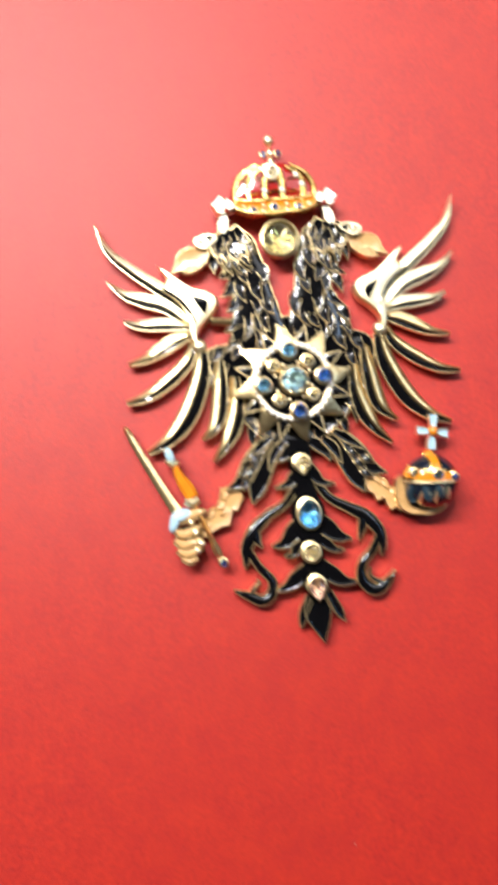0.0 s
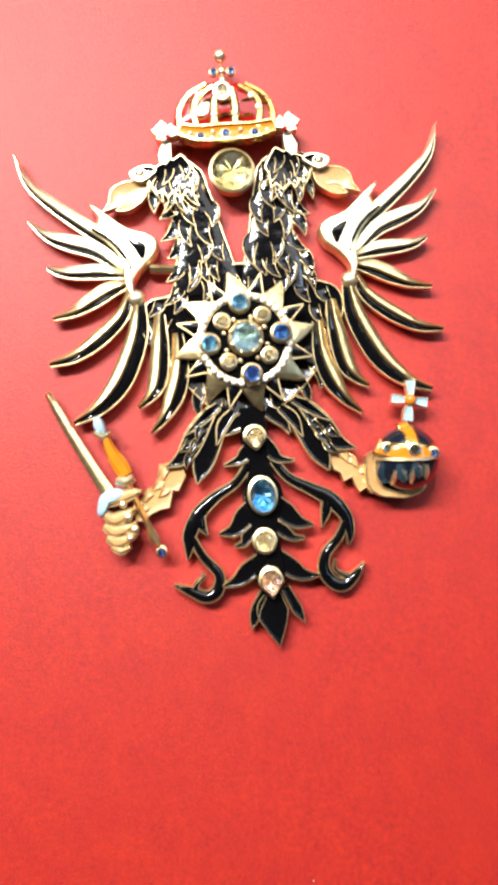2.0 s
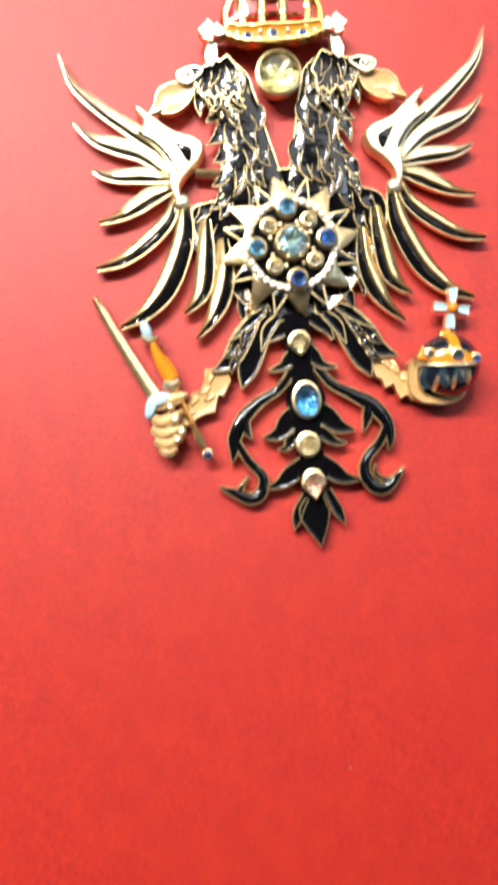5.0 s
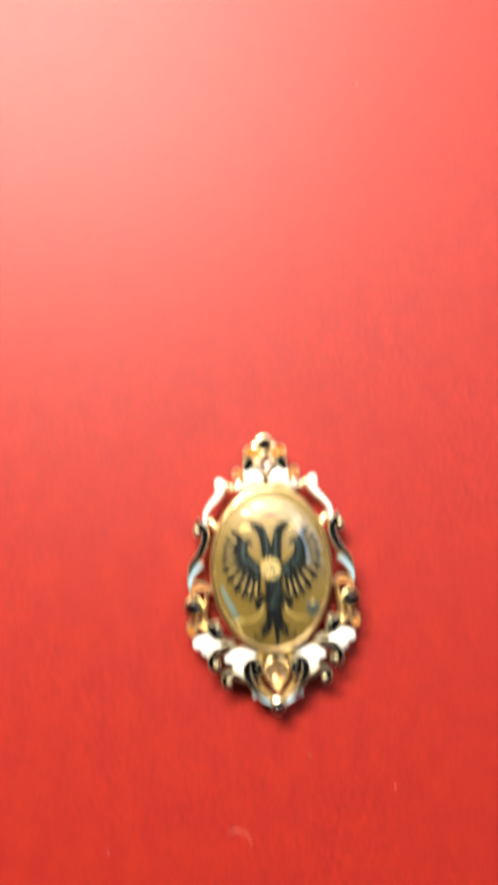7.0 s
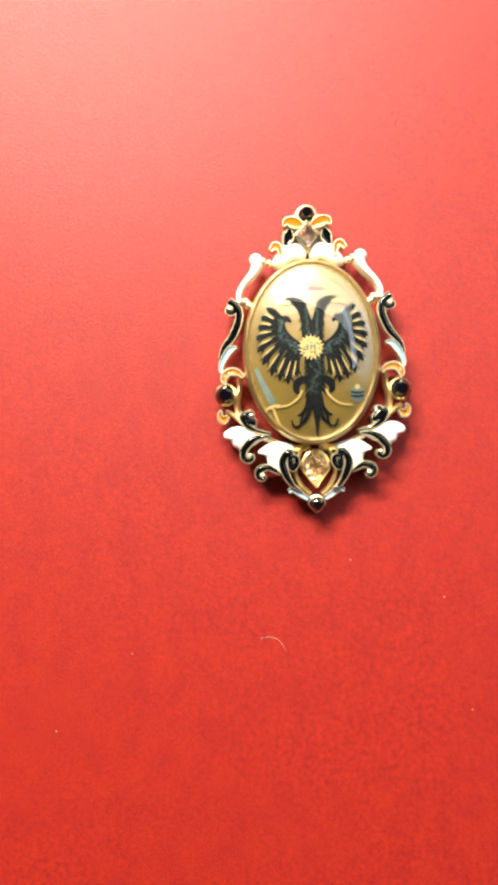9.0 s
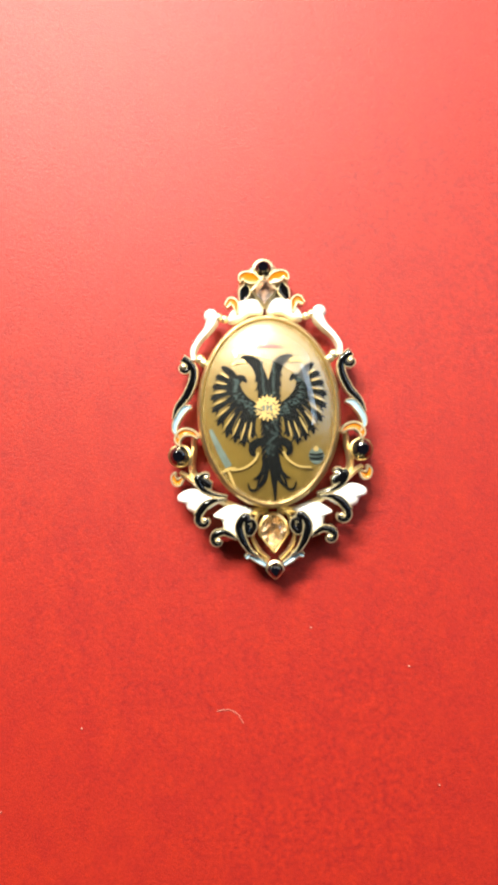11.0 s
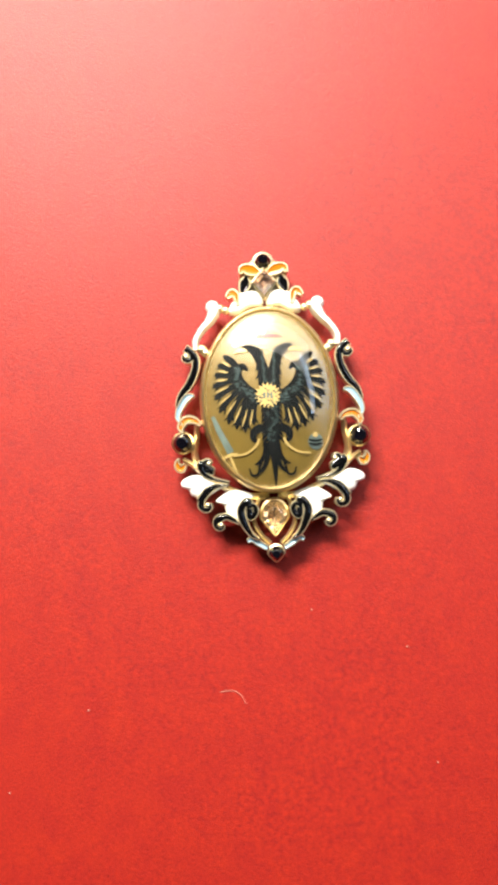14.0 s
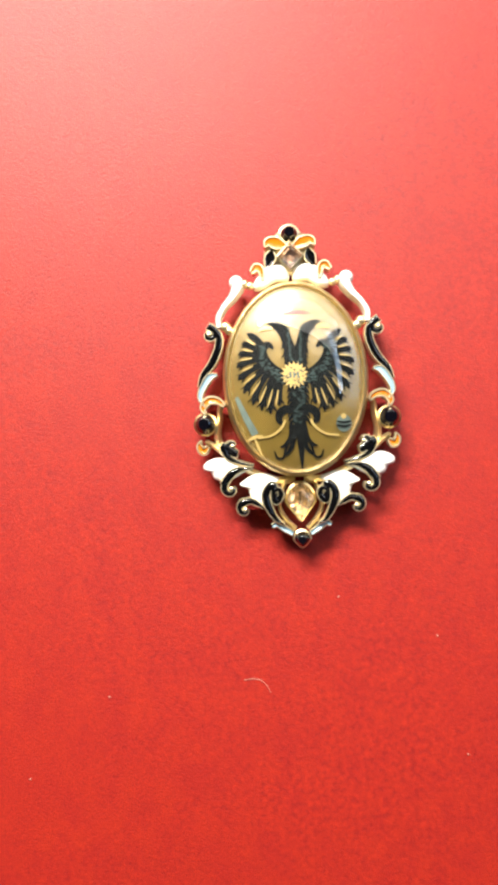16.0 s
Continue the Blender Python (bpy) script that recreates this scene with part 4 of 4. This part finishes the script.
PZ = 5.05
for m in (1, -1):
    # wings of the painted device: a bent arm and ten feathers with gold lines between them
    arm = spline(((1.03, 0.25, 1.16), (2.79, 0.65, 1.26), (4.58, 1.82, 1.26), (5.81, 3.51, 1.16), (5.89, 5.24, 0.87), (4.76, 5.98, 0.58), (3.86, 5.25, 0.19)), 6)
    arm = [q * (0.91, 1, 0.95) - (0, 0.5, 0) for q in arm]
    painted(mirrored([tuple(q) for q in arm], m), PZ, PAINT, gem_brooch, "painted_wing")
    tips = spline(((8.33, 8.12), (9.41, 6.52), (10.10, 4.75), (10.49, 2.70), (10.30, 0.58), (9.43, -1.70), (7.89, -3.75), (6.40, -4.75), (4.83, -5.35), (3.15, -4.11)), 1)
    tips = [q * (0.91, 1) - (0, 0.5) for q in tips]
    for k, tip in enumerate(tips):
        root = arm[int(26 - 2.3 * k)][:2]
        side = np.array((-(tip - root)[1], (tip - root)[0])) * 0.07
        mid_a, mid_b = root * 0.55 + tip * 0.45 + side, root * 0.2 + tip * 0.8 + side * 0.6
        painted(mirrored([(*root, 0.42), (*mid_a, 0.56), (*mid_b, 0.5), (*tip, 0.12)], m), PZ, PAINT, gem_brooch, "painted_feather")
        if k:
            # ragged vane edges near the point
            c = root * 0.22 + tip * 0.78
            for k2 in (1, -1):
                painted(mirrored([(*c, 0.3), (*(c + side * 1.6 * k2 + (tip - root) * 0.1), 0.12), (*(c + side * 2.2 * k2 + (tip - root) * 0.2), 0.03)], m), PZ, PAINT, gem_brooch, "painted_barb")
            a, b = root * 0.5 + old_root * 0.5, tip * 0.5 + tips[k - 1] * 0.5
            painted(mirrored([(*(a * 0.6 + b * 0.4), 0.05), (*(a * 0.35 + b * 0.65), 0.13), (*(a * 0.12 + b * 0.88), 0.05)], m), PZ + 0.11, PAINTGOLD, gem_brooch, "painted_line")
        old_root = root
    for k in range(60):
        q = arm[2 + k % 26]
        x, y = q[0] + rng.uniform(-0.5, 0.5) * q[2], q[1] + rng.uniform(-0.6, 0.6) * q[2]
        painted(mirrored([(x - 0.22, y, 0.05), (x, y - 0.14, 0.09), (x + 0.22, y, 0.05)], m), PZ + 0.11, PAINTSLATE, gem_brooch, "painted_scale")
    for k in range(16):
        y = 8.3 - 0.36 * k + rng.uniform(-0.1, 0.1)
        x = 1.36 - 0.02 * k + rng.uniform(-0.12, 0.12)
        painted(mirrored([(x, y + 0.2, 0.3), (x + 0.35, y - 0.1, 0.26), (x + rng.uniform(0.7, 1.1), y - 0.75, 0.04)], m), PZ, PAINT, gem_brooch, "painted_tuft")
        painted(mirrored([(x - 0.5, y, 0.05), (x - 0.3, y - 0.3, 0.08), (x - 0.1, y - 0.1, 0.04)], m), PZ + 0.11, PAINTSLATE, gem_brooch, "painted_scale")
    painted(mirrored(((0.42, 1.83, 1.36), (0.82, 4.33, 0.97), (1.30, 6.24, 0.82), (1.94, 7.76, 0.87), (2.95, 8.58, 0.68), (3.92, 8.73, 0.48), (4.48, 8.31, 0.19)), m), PZ, PAINT, gem_brooch, "painted_neck")
    painted(mirrored(((3.50, 8.07, 0.19), (4.29, 8.32, 0.39), (5.25, 8.18, 0.29), (5.81, 7.77, 0.10)), m), PZ + 0.11, PAINTGOLD, gem_brooch, "painted_beak")
    # legs and curled tail plumes
    painted(mirrored(((0.87, -5.56, 0.58), (1.85, -5.21, 0.68), (2.88, -5.84, 0.68), (3.02, -7.01, 0.48), (2.23, -7.55, 0.19)), m), PZ, PAINT, gem_brooch, "painted_leg")
    painted(mirrored(((2.06, -6.97, 0.19), (2.77, -8.26, 0.19), (4.46, -9.40, 0.17), (6.57, -9.68, 0.15)), m), PZ + 0.11, PAINTGOLD, gem_brooch, "painted_claw")
    for pts in (((0.87, -7.69, 0.48), (1.35, -9.84, 0.39), (2.26, -11.04, 0.29), (3.03, -11.27, 0.10)), ((0.63, -8.64, 0.48), (1.10, -11.08, 0.39), (1.82, -12.28, 0.29), (2.57, -12.79, 0.10)), ((1.18, -9.44, 0.19), (2.14, -11.61, 0.19), (2.56, -12.99, 0.19), (3.53, -13.03, 0.19), (3.96, -11.89, 0.10))):
        painted(mirrored(pts, m), PZ, PAINT, gem_brooch, "painted_plume")
for k in range(44):
    y = 3.0 - 0.24 * k + rng.uniform(-0.1, 0.1)
    x = 0.2 + rng.uniform(-0.95, 0.95)
    painted([(x - 0.25, y + 0.1, 0.04), (x, y - 0.18, 0.09), (x + 0.25, y + 0.1, 0.04)], PZ + 0.11, PAINTSLATE, gem_brooch, "painted_scale")
    if y > -9 and k % 2:
        sd = 1 if k % 4 == 1 else -1
        painted([(0.2 + sd * 0.9, y + 0.3, 0.3), (0.2 + sd * 1.45, y - 0.3, 0.22), (0.2 + sd * 1.8, y - 1.0, 0.04)], PZ, PAINT, gem_brooch, "painted_tuft")
painted(((0.18, 3.00, 1.45), (0.11, -0.87, 1.55), (0.16, -3.97, 1.26), (0.26, -6.21, 1.16), (0.32, -9.11, 0.77), (0.39, -12.02, 0.48), (0.44, -15.02, 0.10)), PZ, PAINT, gem_brooch, "painted_body")
sun_x, sun_y, sun_r = (-0.32, 0.31, 1.45)
pts = [(sun_x + (2.3 if k % 2 else 1.65) * math.cos(math.pi * k / 18), sun_y + (2.3 if k % 2 else 1.65) * math.sin(math.pi * k / 18)) for k in range(36)]
sun = arch(part("painted_sun", lump(pts, PZ + 0.11, [(1, 0), (1, 0.08), (0, 0.08)], closed_spline=False), PAINTGOLD, gem_brooch))
for k in range(3):
    painted([(sun_x - 0.6 + 0.6 * k, sun_y + 0.5, 0.17), (sun_x - 0.6 + 0.6 * k, sun_y - 0.5, 0.17)], PZ + 0.24, PAINTGREY, sun, "painted_bar")
painted(((-9.76, -2.74, 0.29), (-8.54, -5.80, 0.48), (-6.94, -9.08, 0.58)), PZ, PAINTGREY, gem_brooch, "painted_sword")
painted(((-8.54, -10.17, 0.19), (-7.05, -9.46, 0.24), (-5.78, -9.32, 0.10)), PZ + 0.11, PAINTGOLD, gem_brooch, "painted_hilt")
painted(((-7.06, -9.75, 0.15), (-6.46, -11.43, 0.19), (-5.94, -12.81, 0.10)), PZ + 0.11, PAINTGOLD, gem_brooch, "painted_hilt")
ax, ay, ar = (7.42, -7.79, 1.26)
arch(part("painted_orb", lump(ring_shape(ax, ay, ar, ar * 1.1, 0, 24), PZ, [(1, 0), (1, 0.05), (0, 0.05)], closed_spline=False), PAINTGREY, gem_brooch))
arch(part("painted_orb_top", lump(ring_shape(ax, ay + ar * 0.9, ar * 0.35, ar * 0.35, 0, 12), PZ + 0.1, [(1, 0), (1, 0.05), (0, 0.05)], closed_spline=False), PAINTGOLD, gem_brooch))
for k in (-1, 1):
    painted([(ax - ar * 0.9, ay + k * ar * 0.25, 0.12), (ax, ay - ar * 0.15 + k * ar * 0.25, 0.16), (ax + ar * 0.9, ay + k * ar * 0.25, 0.12)], PZ + 0.11, PAINT, gem_brooch, "painted_bar")
painted(((-1.80, 10.57, 0.10), (0.14, 10.76, 0.39), (2.55, 10.45, 0.10)), PZ, PAINTRED, gem_brooch, "painted_crown")
painted(((-1.29, 11.22, 0.19), (0.20, 12.11, 0.68), (2.09, 11.15, 0.19)), PZ, PAINTGOLD, gem_brooch, "painted_crown")
# crystal dome
dome_rings = [(1, 0.0), (1, 0.3)] + [(math.cos(a), 0.3 + 4.4 * math.sin(a)) for a in [radians(d) for d in (12, 24, 36, 48, 60, 70, 80)]] + [(0, 4.7)]
glass = part("crystal_dome", lump(ring_shape(vx, vy, RX - 0.25, RY - 0.25, 0, 72), 5.2, dome_rings, closed_spline=False), CRYSTAL, gem_brooch, "clear domed crystal")
glass.visible_shadow = False

F = 2.2
for m in (1, -1):
    def B(pts):
        return mirrored(pts, m)

    # white link from the crest to the side
    part("white_link", strip(bmesh.new(), B(((9.79, 17.39, 0.86), (9.18, 16.47, 1.15), (10.05, 14.69, 0.77), (11.69, 12.88, 0.58), (12.66, 11.11, 0.58), (12.68, 9.38, 0.48))), F, [(1, 0, 0), (1, 0, 1.8), (0.6, 0, 2.6), (-0.6, 0, 2.6), (-1, 0, 1.8), (-1, 0, 0)]), WHITE, gem_brooch)
    part("link_end", ball(bmesh.new(), m * 9.40, 17.03, F + 1.6, 1.25, 0.9, 14, 9), WHITE, gem_brooch)
    for x, y, r in ((8.04, 16.72, 0.77), (7.07, 16.38, 0.67), (11.54, 9.53, 0.86), (10.94, 8.89, 0.77)):
        part("bead", ball(bmesh.new(), m * x, y, F + 1.6, r * 1.05, 0.9, 14, 9), PALE, gem_brooch)
    # black side scroll
    sx1, sy1, sr1 = (14.44, 8.33, 0.86)
    cell("black_scroll", B(curl(sx1, sy1, 1.35, 60, -330, 0.75, ((12.91, 8.22, 0.75), (12.91, 6.11, 0.75), (14.12, 3.36, 0.75), (15.75, 1.37, 0.56), (16.61, -0.58, 0.25)))), F, 2.2, gem_brooch, rim=0.17, dome=0.25, metal=PALE)
    part("scroll_eye", ball(bmesh.new(), m * sx1, sy1, F + 2.1, 0.55, 0.8), PALE, gem_brooch)
    cell("white_leaf", B(((13.37, 1.39, 0.29), (14.59, 1.04, 0.67), (15.85, -0.55, 0.67), (16.43, -2.49, 0.48), (15.70, -3.99, 0.19))), F, 2.1, gem_brooch, rim=0.2, fill=ICE, metal=PALE)
    # orange curls and the black side stone
    cell("amber_curl", B(((12.36, -4.02, 0.38), (13.45, -3.12, 0.67), (14.98, -3.00, 0.77), (15.97, -4.19, 0.67), (15.64, -5.32, 0.19))), F, 2.2, gem_brooch, rim=0.34, fill=ORANGE, metal=PALE)
    part("stem", strip(bmesh.new(), B(((11.71, -3.61, 0.58), (13.03, -3.96, 0.48), (13.30, -6.37, 0.48), (13.76, -8.87, 0.58), (13.28, -11.15, 0.58), (12.05, -13.01, 0.48))), F, [(1, 0, 0), (1, 0, 1.4), (0, 0, 2.2), (-1, 0, 1.4), (-1, 0, 0)]), PALE, gem_brooch)
    part("stem", strip(bmesh.new(), B(((12.85, -12.28, 0.38), (14.44, -10.82, 0.48), (15.81, -9.92, 0.38))), F, [(1, 0, 0), (1, 0, 1.4), (0, 0, 2.2), (-1, 0, 1.4), (-1, 0, 0)]), PALE, gem_brooch)
    x, y, r = (15.75, -7.05, 1.72)
    stone(m * x, y, r, r, F, 3.4, ONYX, gem_brooch, 0.3, n=14, name="black_stone")
    part("stone_back", lump(ring_shape(m * x, y, r + 0.2, r + 0.2), F - 0.2, [(1, 0), (1, 0.4), (0, 0.4)], closed_spline=False), GOLD, gem_brooch)
    cell("amber_curl", B(((15.39, -10.86, 0.38), (16.30, -11.67, 0.77), (16.91, -10.74, 0.58), (16.58, -9.77, 0.19))), F, 2.0, gem_brooch, rim=0.3, fill=ORANGE, metal=PALE)
    # black scrolls of the lower frame
    x, y, r = (11.19, -10.96, 0.77)
    cell("black_scroll", B(curl(x, y, 1.4, 160, -270, 0.72, ((12.72, -10.93, 0.75), (12.07, -12.72, 0.62), (10.50, -13.71, 0.44), (7.79, -14.45, 0.31)))), F, 2.3, gem_brooch, rim=0.17, dome=0.3, metal=PALE)
    part("scroll_eye", ball(bmesh.new(), m * x, y, F + 2.2, 0.5, 0.8), PALE, gem_brooch)
    part("white_leaf", lump(B(((7.77, -14.93), (10.48, -14.09), (12.43, -13.03), (14.53, -12.93), (16.21, -13.77), (16.35, -14.82), (15.18, -15.44), (14.56, -16.56), (13.01, -17.07), (11.32, -16.61), (9.46, -15.58))), F, domed(2.3)), WHITE, gem_brooch)
    x, y, r = (11.72, -18.26, 0.77)
    cell("black_scroll", B(curl(x, y, 1.4, 150, 250, 0.72, ((13.00, -17.45, 0.75), (11.55, -15.67, 0.75), (9.87, -14.92, 0.50), (8.16, -14.85, 0.25)))), F, 2.5, gem_brooch, rim=0.17, dome=0.3, metal=PALE)
    part("scroll_eye", ball(bmesh.new(), m * x, y, F + 2.3, 0.5, 0.8), PALE, gem_brooch)
    part("white_leaf", lump(B(((3.29, -16.94), (5.62, -15.99), (7.73, -15.88), (9.59, -16.92), (10.32, -17.72), (8.95, -18.43), (8.50, -19.94), (7.28, -21.61), (5.94, -21.75), (5.66, -19.44), (4.59, -17.67))), F, domed(2.2)), WHITE, gem_brooch)
    x, y, r = (4.33, -19.19, 0.77)
    cell("black_scroll", B(curl(x, y, 1.4, 20, 250, 0.72, ((4.58, -17.86, 0.75), (5.86, -19.25, 0.75), (5.57, -21.35, 0.75), (4.32, -23.69, 0.50), (2.94, -24.69, 0.25)))), F, 2.5, gem_brooch, rim=0.17, dome=0.3, metal=PALE)
    part("scroll_eye", ball(bmesh.new(), m * x, y, F + 2.3, 0.5, 0.8), PALE, gem_brooch)
    x, y, r = (9.46, -21.89, 0.77)
    cell("black_scroll", B(curl(x, y, 1.4, 200, 250, 0.72, ((10.17, -20.97, 0.75), (8.67, -20.43, 0.62), (7.31, -21.04, 0.50), (6.32, -21.76, 0.25)))), F, 2.3, gem_brooch, rim=0.17, dome=0.3, metal=PALE)
    part("scroll_eye", ball(bmesh.new(), m * x, y, F + 2.1, 0.5, 0.8), PALE, gem_brooch)
    cell("white_leaf", B(((1.52, -26.36, 0.48), (2.90, -25.45, 0.58), (4.09, -24.64, 0.58), (5.03, -24.97, 0.38))), F, 1.9, gem_brooch, rim=0.2, fill=ICE, metal=PALE)
    part("stem", strip(bmesh.new(), B(((1.54, -17.34, 0.48), (2.67, -17.87, 0.38), (3.67, -21.27, 0.38), (2.59, -23.91, 0.38), (0.99, -25.57, 0.38))), F, [(1, 0, 0), (1, 0, 1.2), (0, 0, 1.8), (-1, 0, 1.2), (-1, 0, 0)]), PALE, gem_brooch)
    part("stem", strip(bmesh.new(), B(((0.80, -16.93, 0.58), (4.14, -17.07, 0.58), (8.52, -15.34, 0.58), (11.96, -13.01, 0.48))), F - 0.3, [(1, 0, 0), (1, 0, 1.2), (0, 0, 1.8), (-1, 0, 1.2), (-1, 0, 0)]), PALE, gem_brooch)
    # crest
    cell("amber_petal", B(((0.44, 22.31, 0.38), (2.01, 23.19, 1.06), (3.56, 23.49, 0.86), (4.29, 22.68, 0.19))), F + 0.3, 2.4, gem_brooch, rim=0.25, fill=ORANGE, metal=PALE)
    cell("black_petal", B(((3.12, 22.36, 0.29), (3.35, 21.00, 1.06), (3.95, 19.43, 0.58))), F + 0.1, 2.0, gem_brooch, rim=0.2, metal=PALE)
    part("white_leaf", lump(B(((0.49, 19.22), (2.44, 19.89), (4.53, 19.40), (6.16, 17.39), (6.47, 15.84), (4.75, 15.73), (2.78, 16.80), (0.40, 17.11))), F, domed(2.3)), WHITE, gem_brooch)
    cell("amber_curl", B(((4.81, 17.08, 0.29), (5.07, 18.79, 0.67), (5.86, 19.33, 0.77), (6.78, 18.51, 0.38))), F + 0.2, 2.3, gem_brooch, rim=0.3, fill=ORANGE, metal=PALE)
x, y, r = (-0.02, 24.93, 1.44)
stone(0.0, y, r, r * 0.95, F, 3.4, ONYX, gem_brooch, 0.45, n=14, name="black_stone", metal=PALE)
x, y, r = (0.09, 20.98, 1.63)
stone(0.0, y, r * 1.25, r * 1.45, F + 1.4, 2.6, ROSE, gem_brooch, 0.3, n=4, name="rose_stone", metal=PALE)
part("crest_plate", lump(((0.24, 26.56), (2.21, 25.49), (4.12, 23.08), (4.34, 19.60), (-0.03, 18.29), (-4.29, 19.86), (-4.14, 23.13), (-2.11, 25.53)), F - 0.4, domed(1.5)), PALE, gem_brooch)
x, y, r = (0.24, -20.93, 2.31)
stone(0.0, y, r, r * 1.35, F, 3.8, CHAMPAGNE, gem_brooch, 0.4, n=18, pear=0.8, name="citrine")
part("stone_back", lump(ring_shape(0.0, y, r + 0.2, r * 1.35 + 0.2, pear=0.8), F - 0.3, [(1, 0), (1, 0.5), (0, 0.5)], closed_spline=False), GOLD, gem_brooch)
x, y, r = (0.24, -27.36, 1.35)
stone(0.0, y, r, r, F, 3.0, ONYX, gem_brooch, 0.3, n=12, pear=0.5, name="black_stone", metal=PALE)
part("pin_plate", lump(ring_shape(vx, vy, RX - 1, RY - 1, 0, 40), 0.0, [(1, 0), (1, 2.4), (0, 2.4)], closed_spline=False), GOLD, gem_brooch)


# ---- lint and stray fibres on the felt ----
def fibre(pts, w, name, label, category):
    bm = strip(bmesh.new(), [(*p, w) for p in pts], 0.02, [(1, 0, 0), (0.5, 0, w * 1.6), (-0.5, 0, w * 1.6), (-1, 0, 0)], 5)
    tagged(part(name, bm, LINT, None), label, category)


HAIRX, HAIRY = (-36.1, -247.8)
fibre([(HAIRX - 3.2, HAIRY + 0.9), (HAIRX - 1.2, HAIRY + 1.0), (HAIRX + 0.4, HAIRY + 0.2), (HAIRX + 1.4, HAIRY - 1.6)], 0.05, "hair", "fine pale curved fibre lying on red felt", "fibre")
for x, y in ((-4.6, -241.2), (-0.8, -262.4), (1.6, -91.6), (-21.5, -233.2), (-63.6, -248.4), (-79.0, -262.2)):
    bm = ball(bmesh.new(), x, y, 0.1, 0.17, 0.6, 7, 5)
    for v in bm.verts:
        v.co.x += 0.00008 * noise.noise(v.co * 9000)
    tagged(part("lint_speck", bm, LINT, None), "tiny pale speck of lint on red felt", "lint", "lint specks")


def felt_nap():
    """Short fibres that stand out of the felt over the part of the panel round the brooches."""
    r = np.random.RandomState(7)
    n = 26000
    x, y = r.uniform(-95, 75, n), r.uniform(-305, 90, n)
    a, ln, up = r.uniform(0, 2 * np.pi, n), r.uniform(0.15, 0.5, n), r.uniform(0.01, 0.05, n)
    w = r.uniform(0.008, 0.02, n)
    dx, dy = np.cos(a), np.sin(a)
    bend = r.uniform(-0.1, 0.1, n)
    v = np.empty((n, 6, 3))
    for k, (s, h) in enumerate(((0, 0.0), (0.5, 1.0), (1.0, 0.6))):
        px, py = x + dx * ln * s - dy * bend * s * s, y + dy * ln * s + dx * bend * s * s
        for j, side in enumerate((-1, 1)):
            v[:, 2 * k + j] = np.stack([px - dy * w * side, py + dx * w * side, up * h - 0.01], -1)
    base = 6 * np.arange(n)[:, None]
    faces = np.concatenate([base + [0, 1, 3, 2], base + [2, 3, 5, 4]]).tolist()
    me = bpy.data.meshes.new("felt_nap")
    me.from_pydata((v.reshape(-1, 3) * MM).tolist(), [], faces)
    me.materials.append(FELT)
    tagged(new("felt_nap", me), "short red felt fibres", "fibres", kind="stuff")


felt_nap()
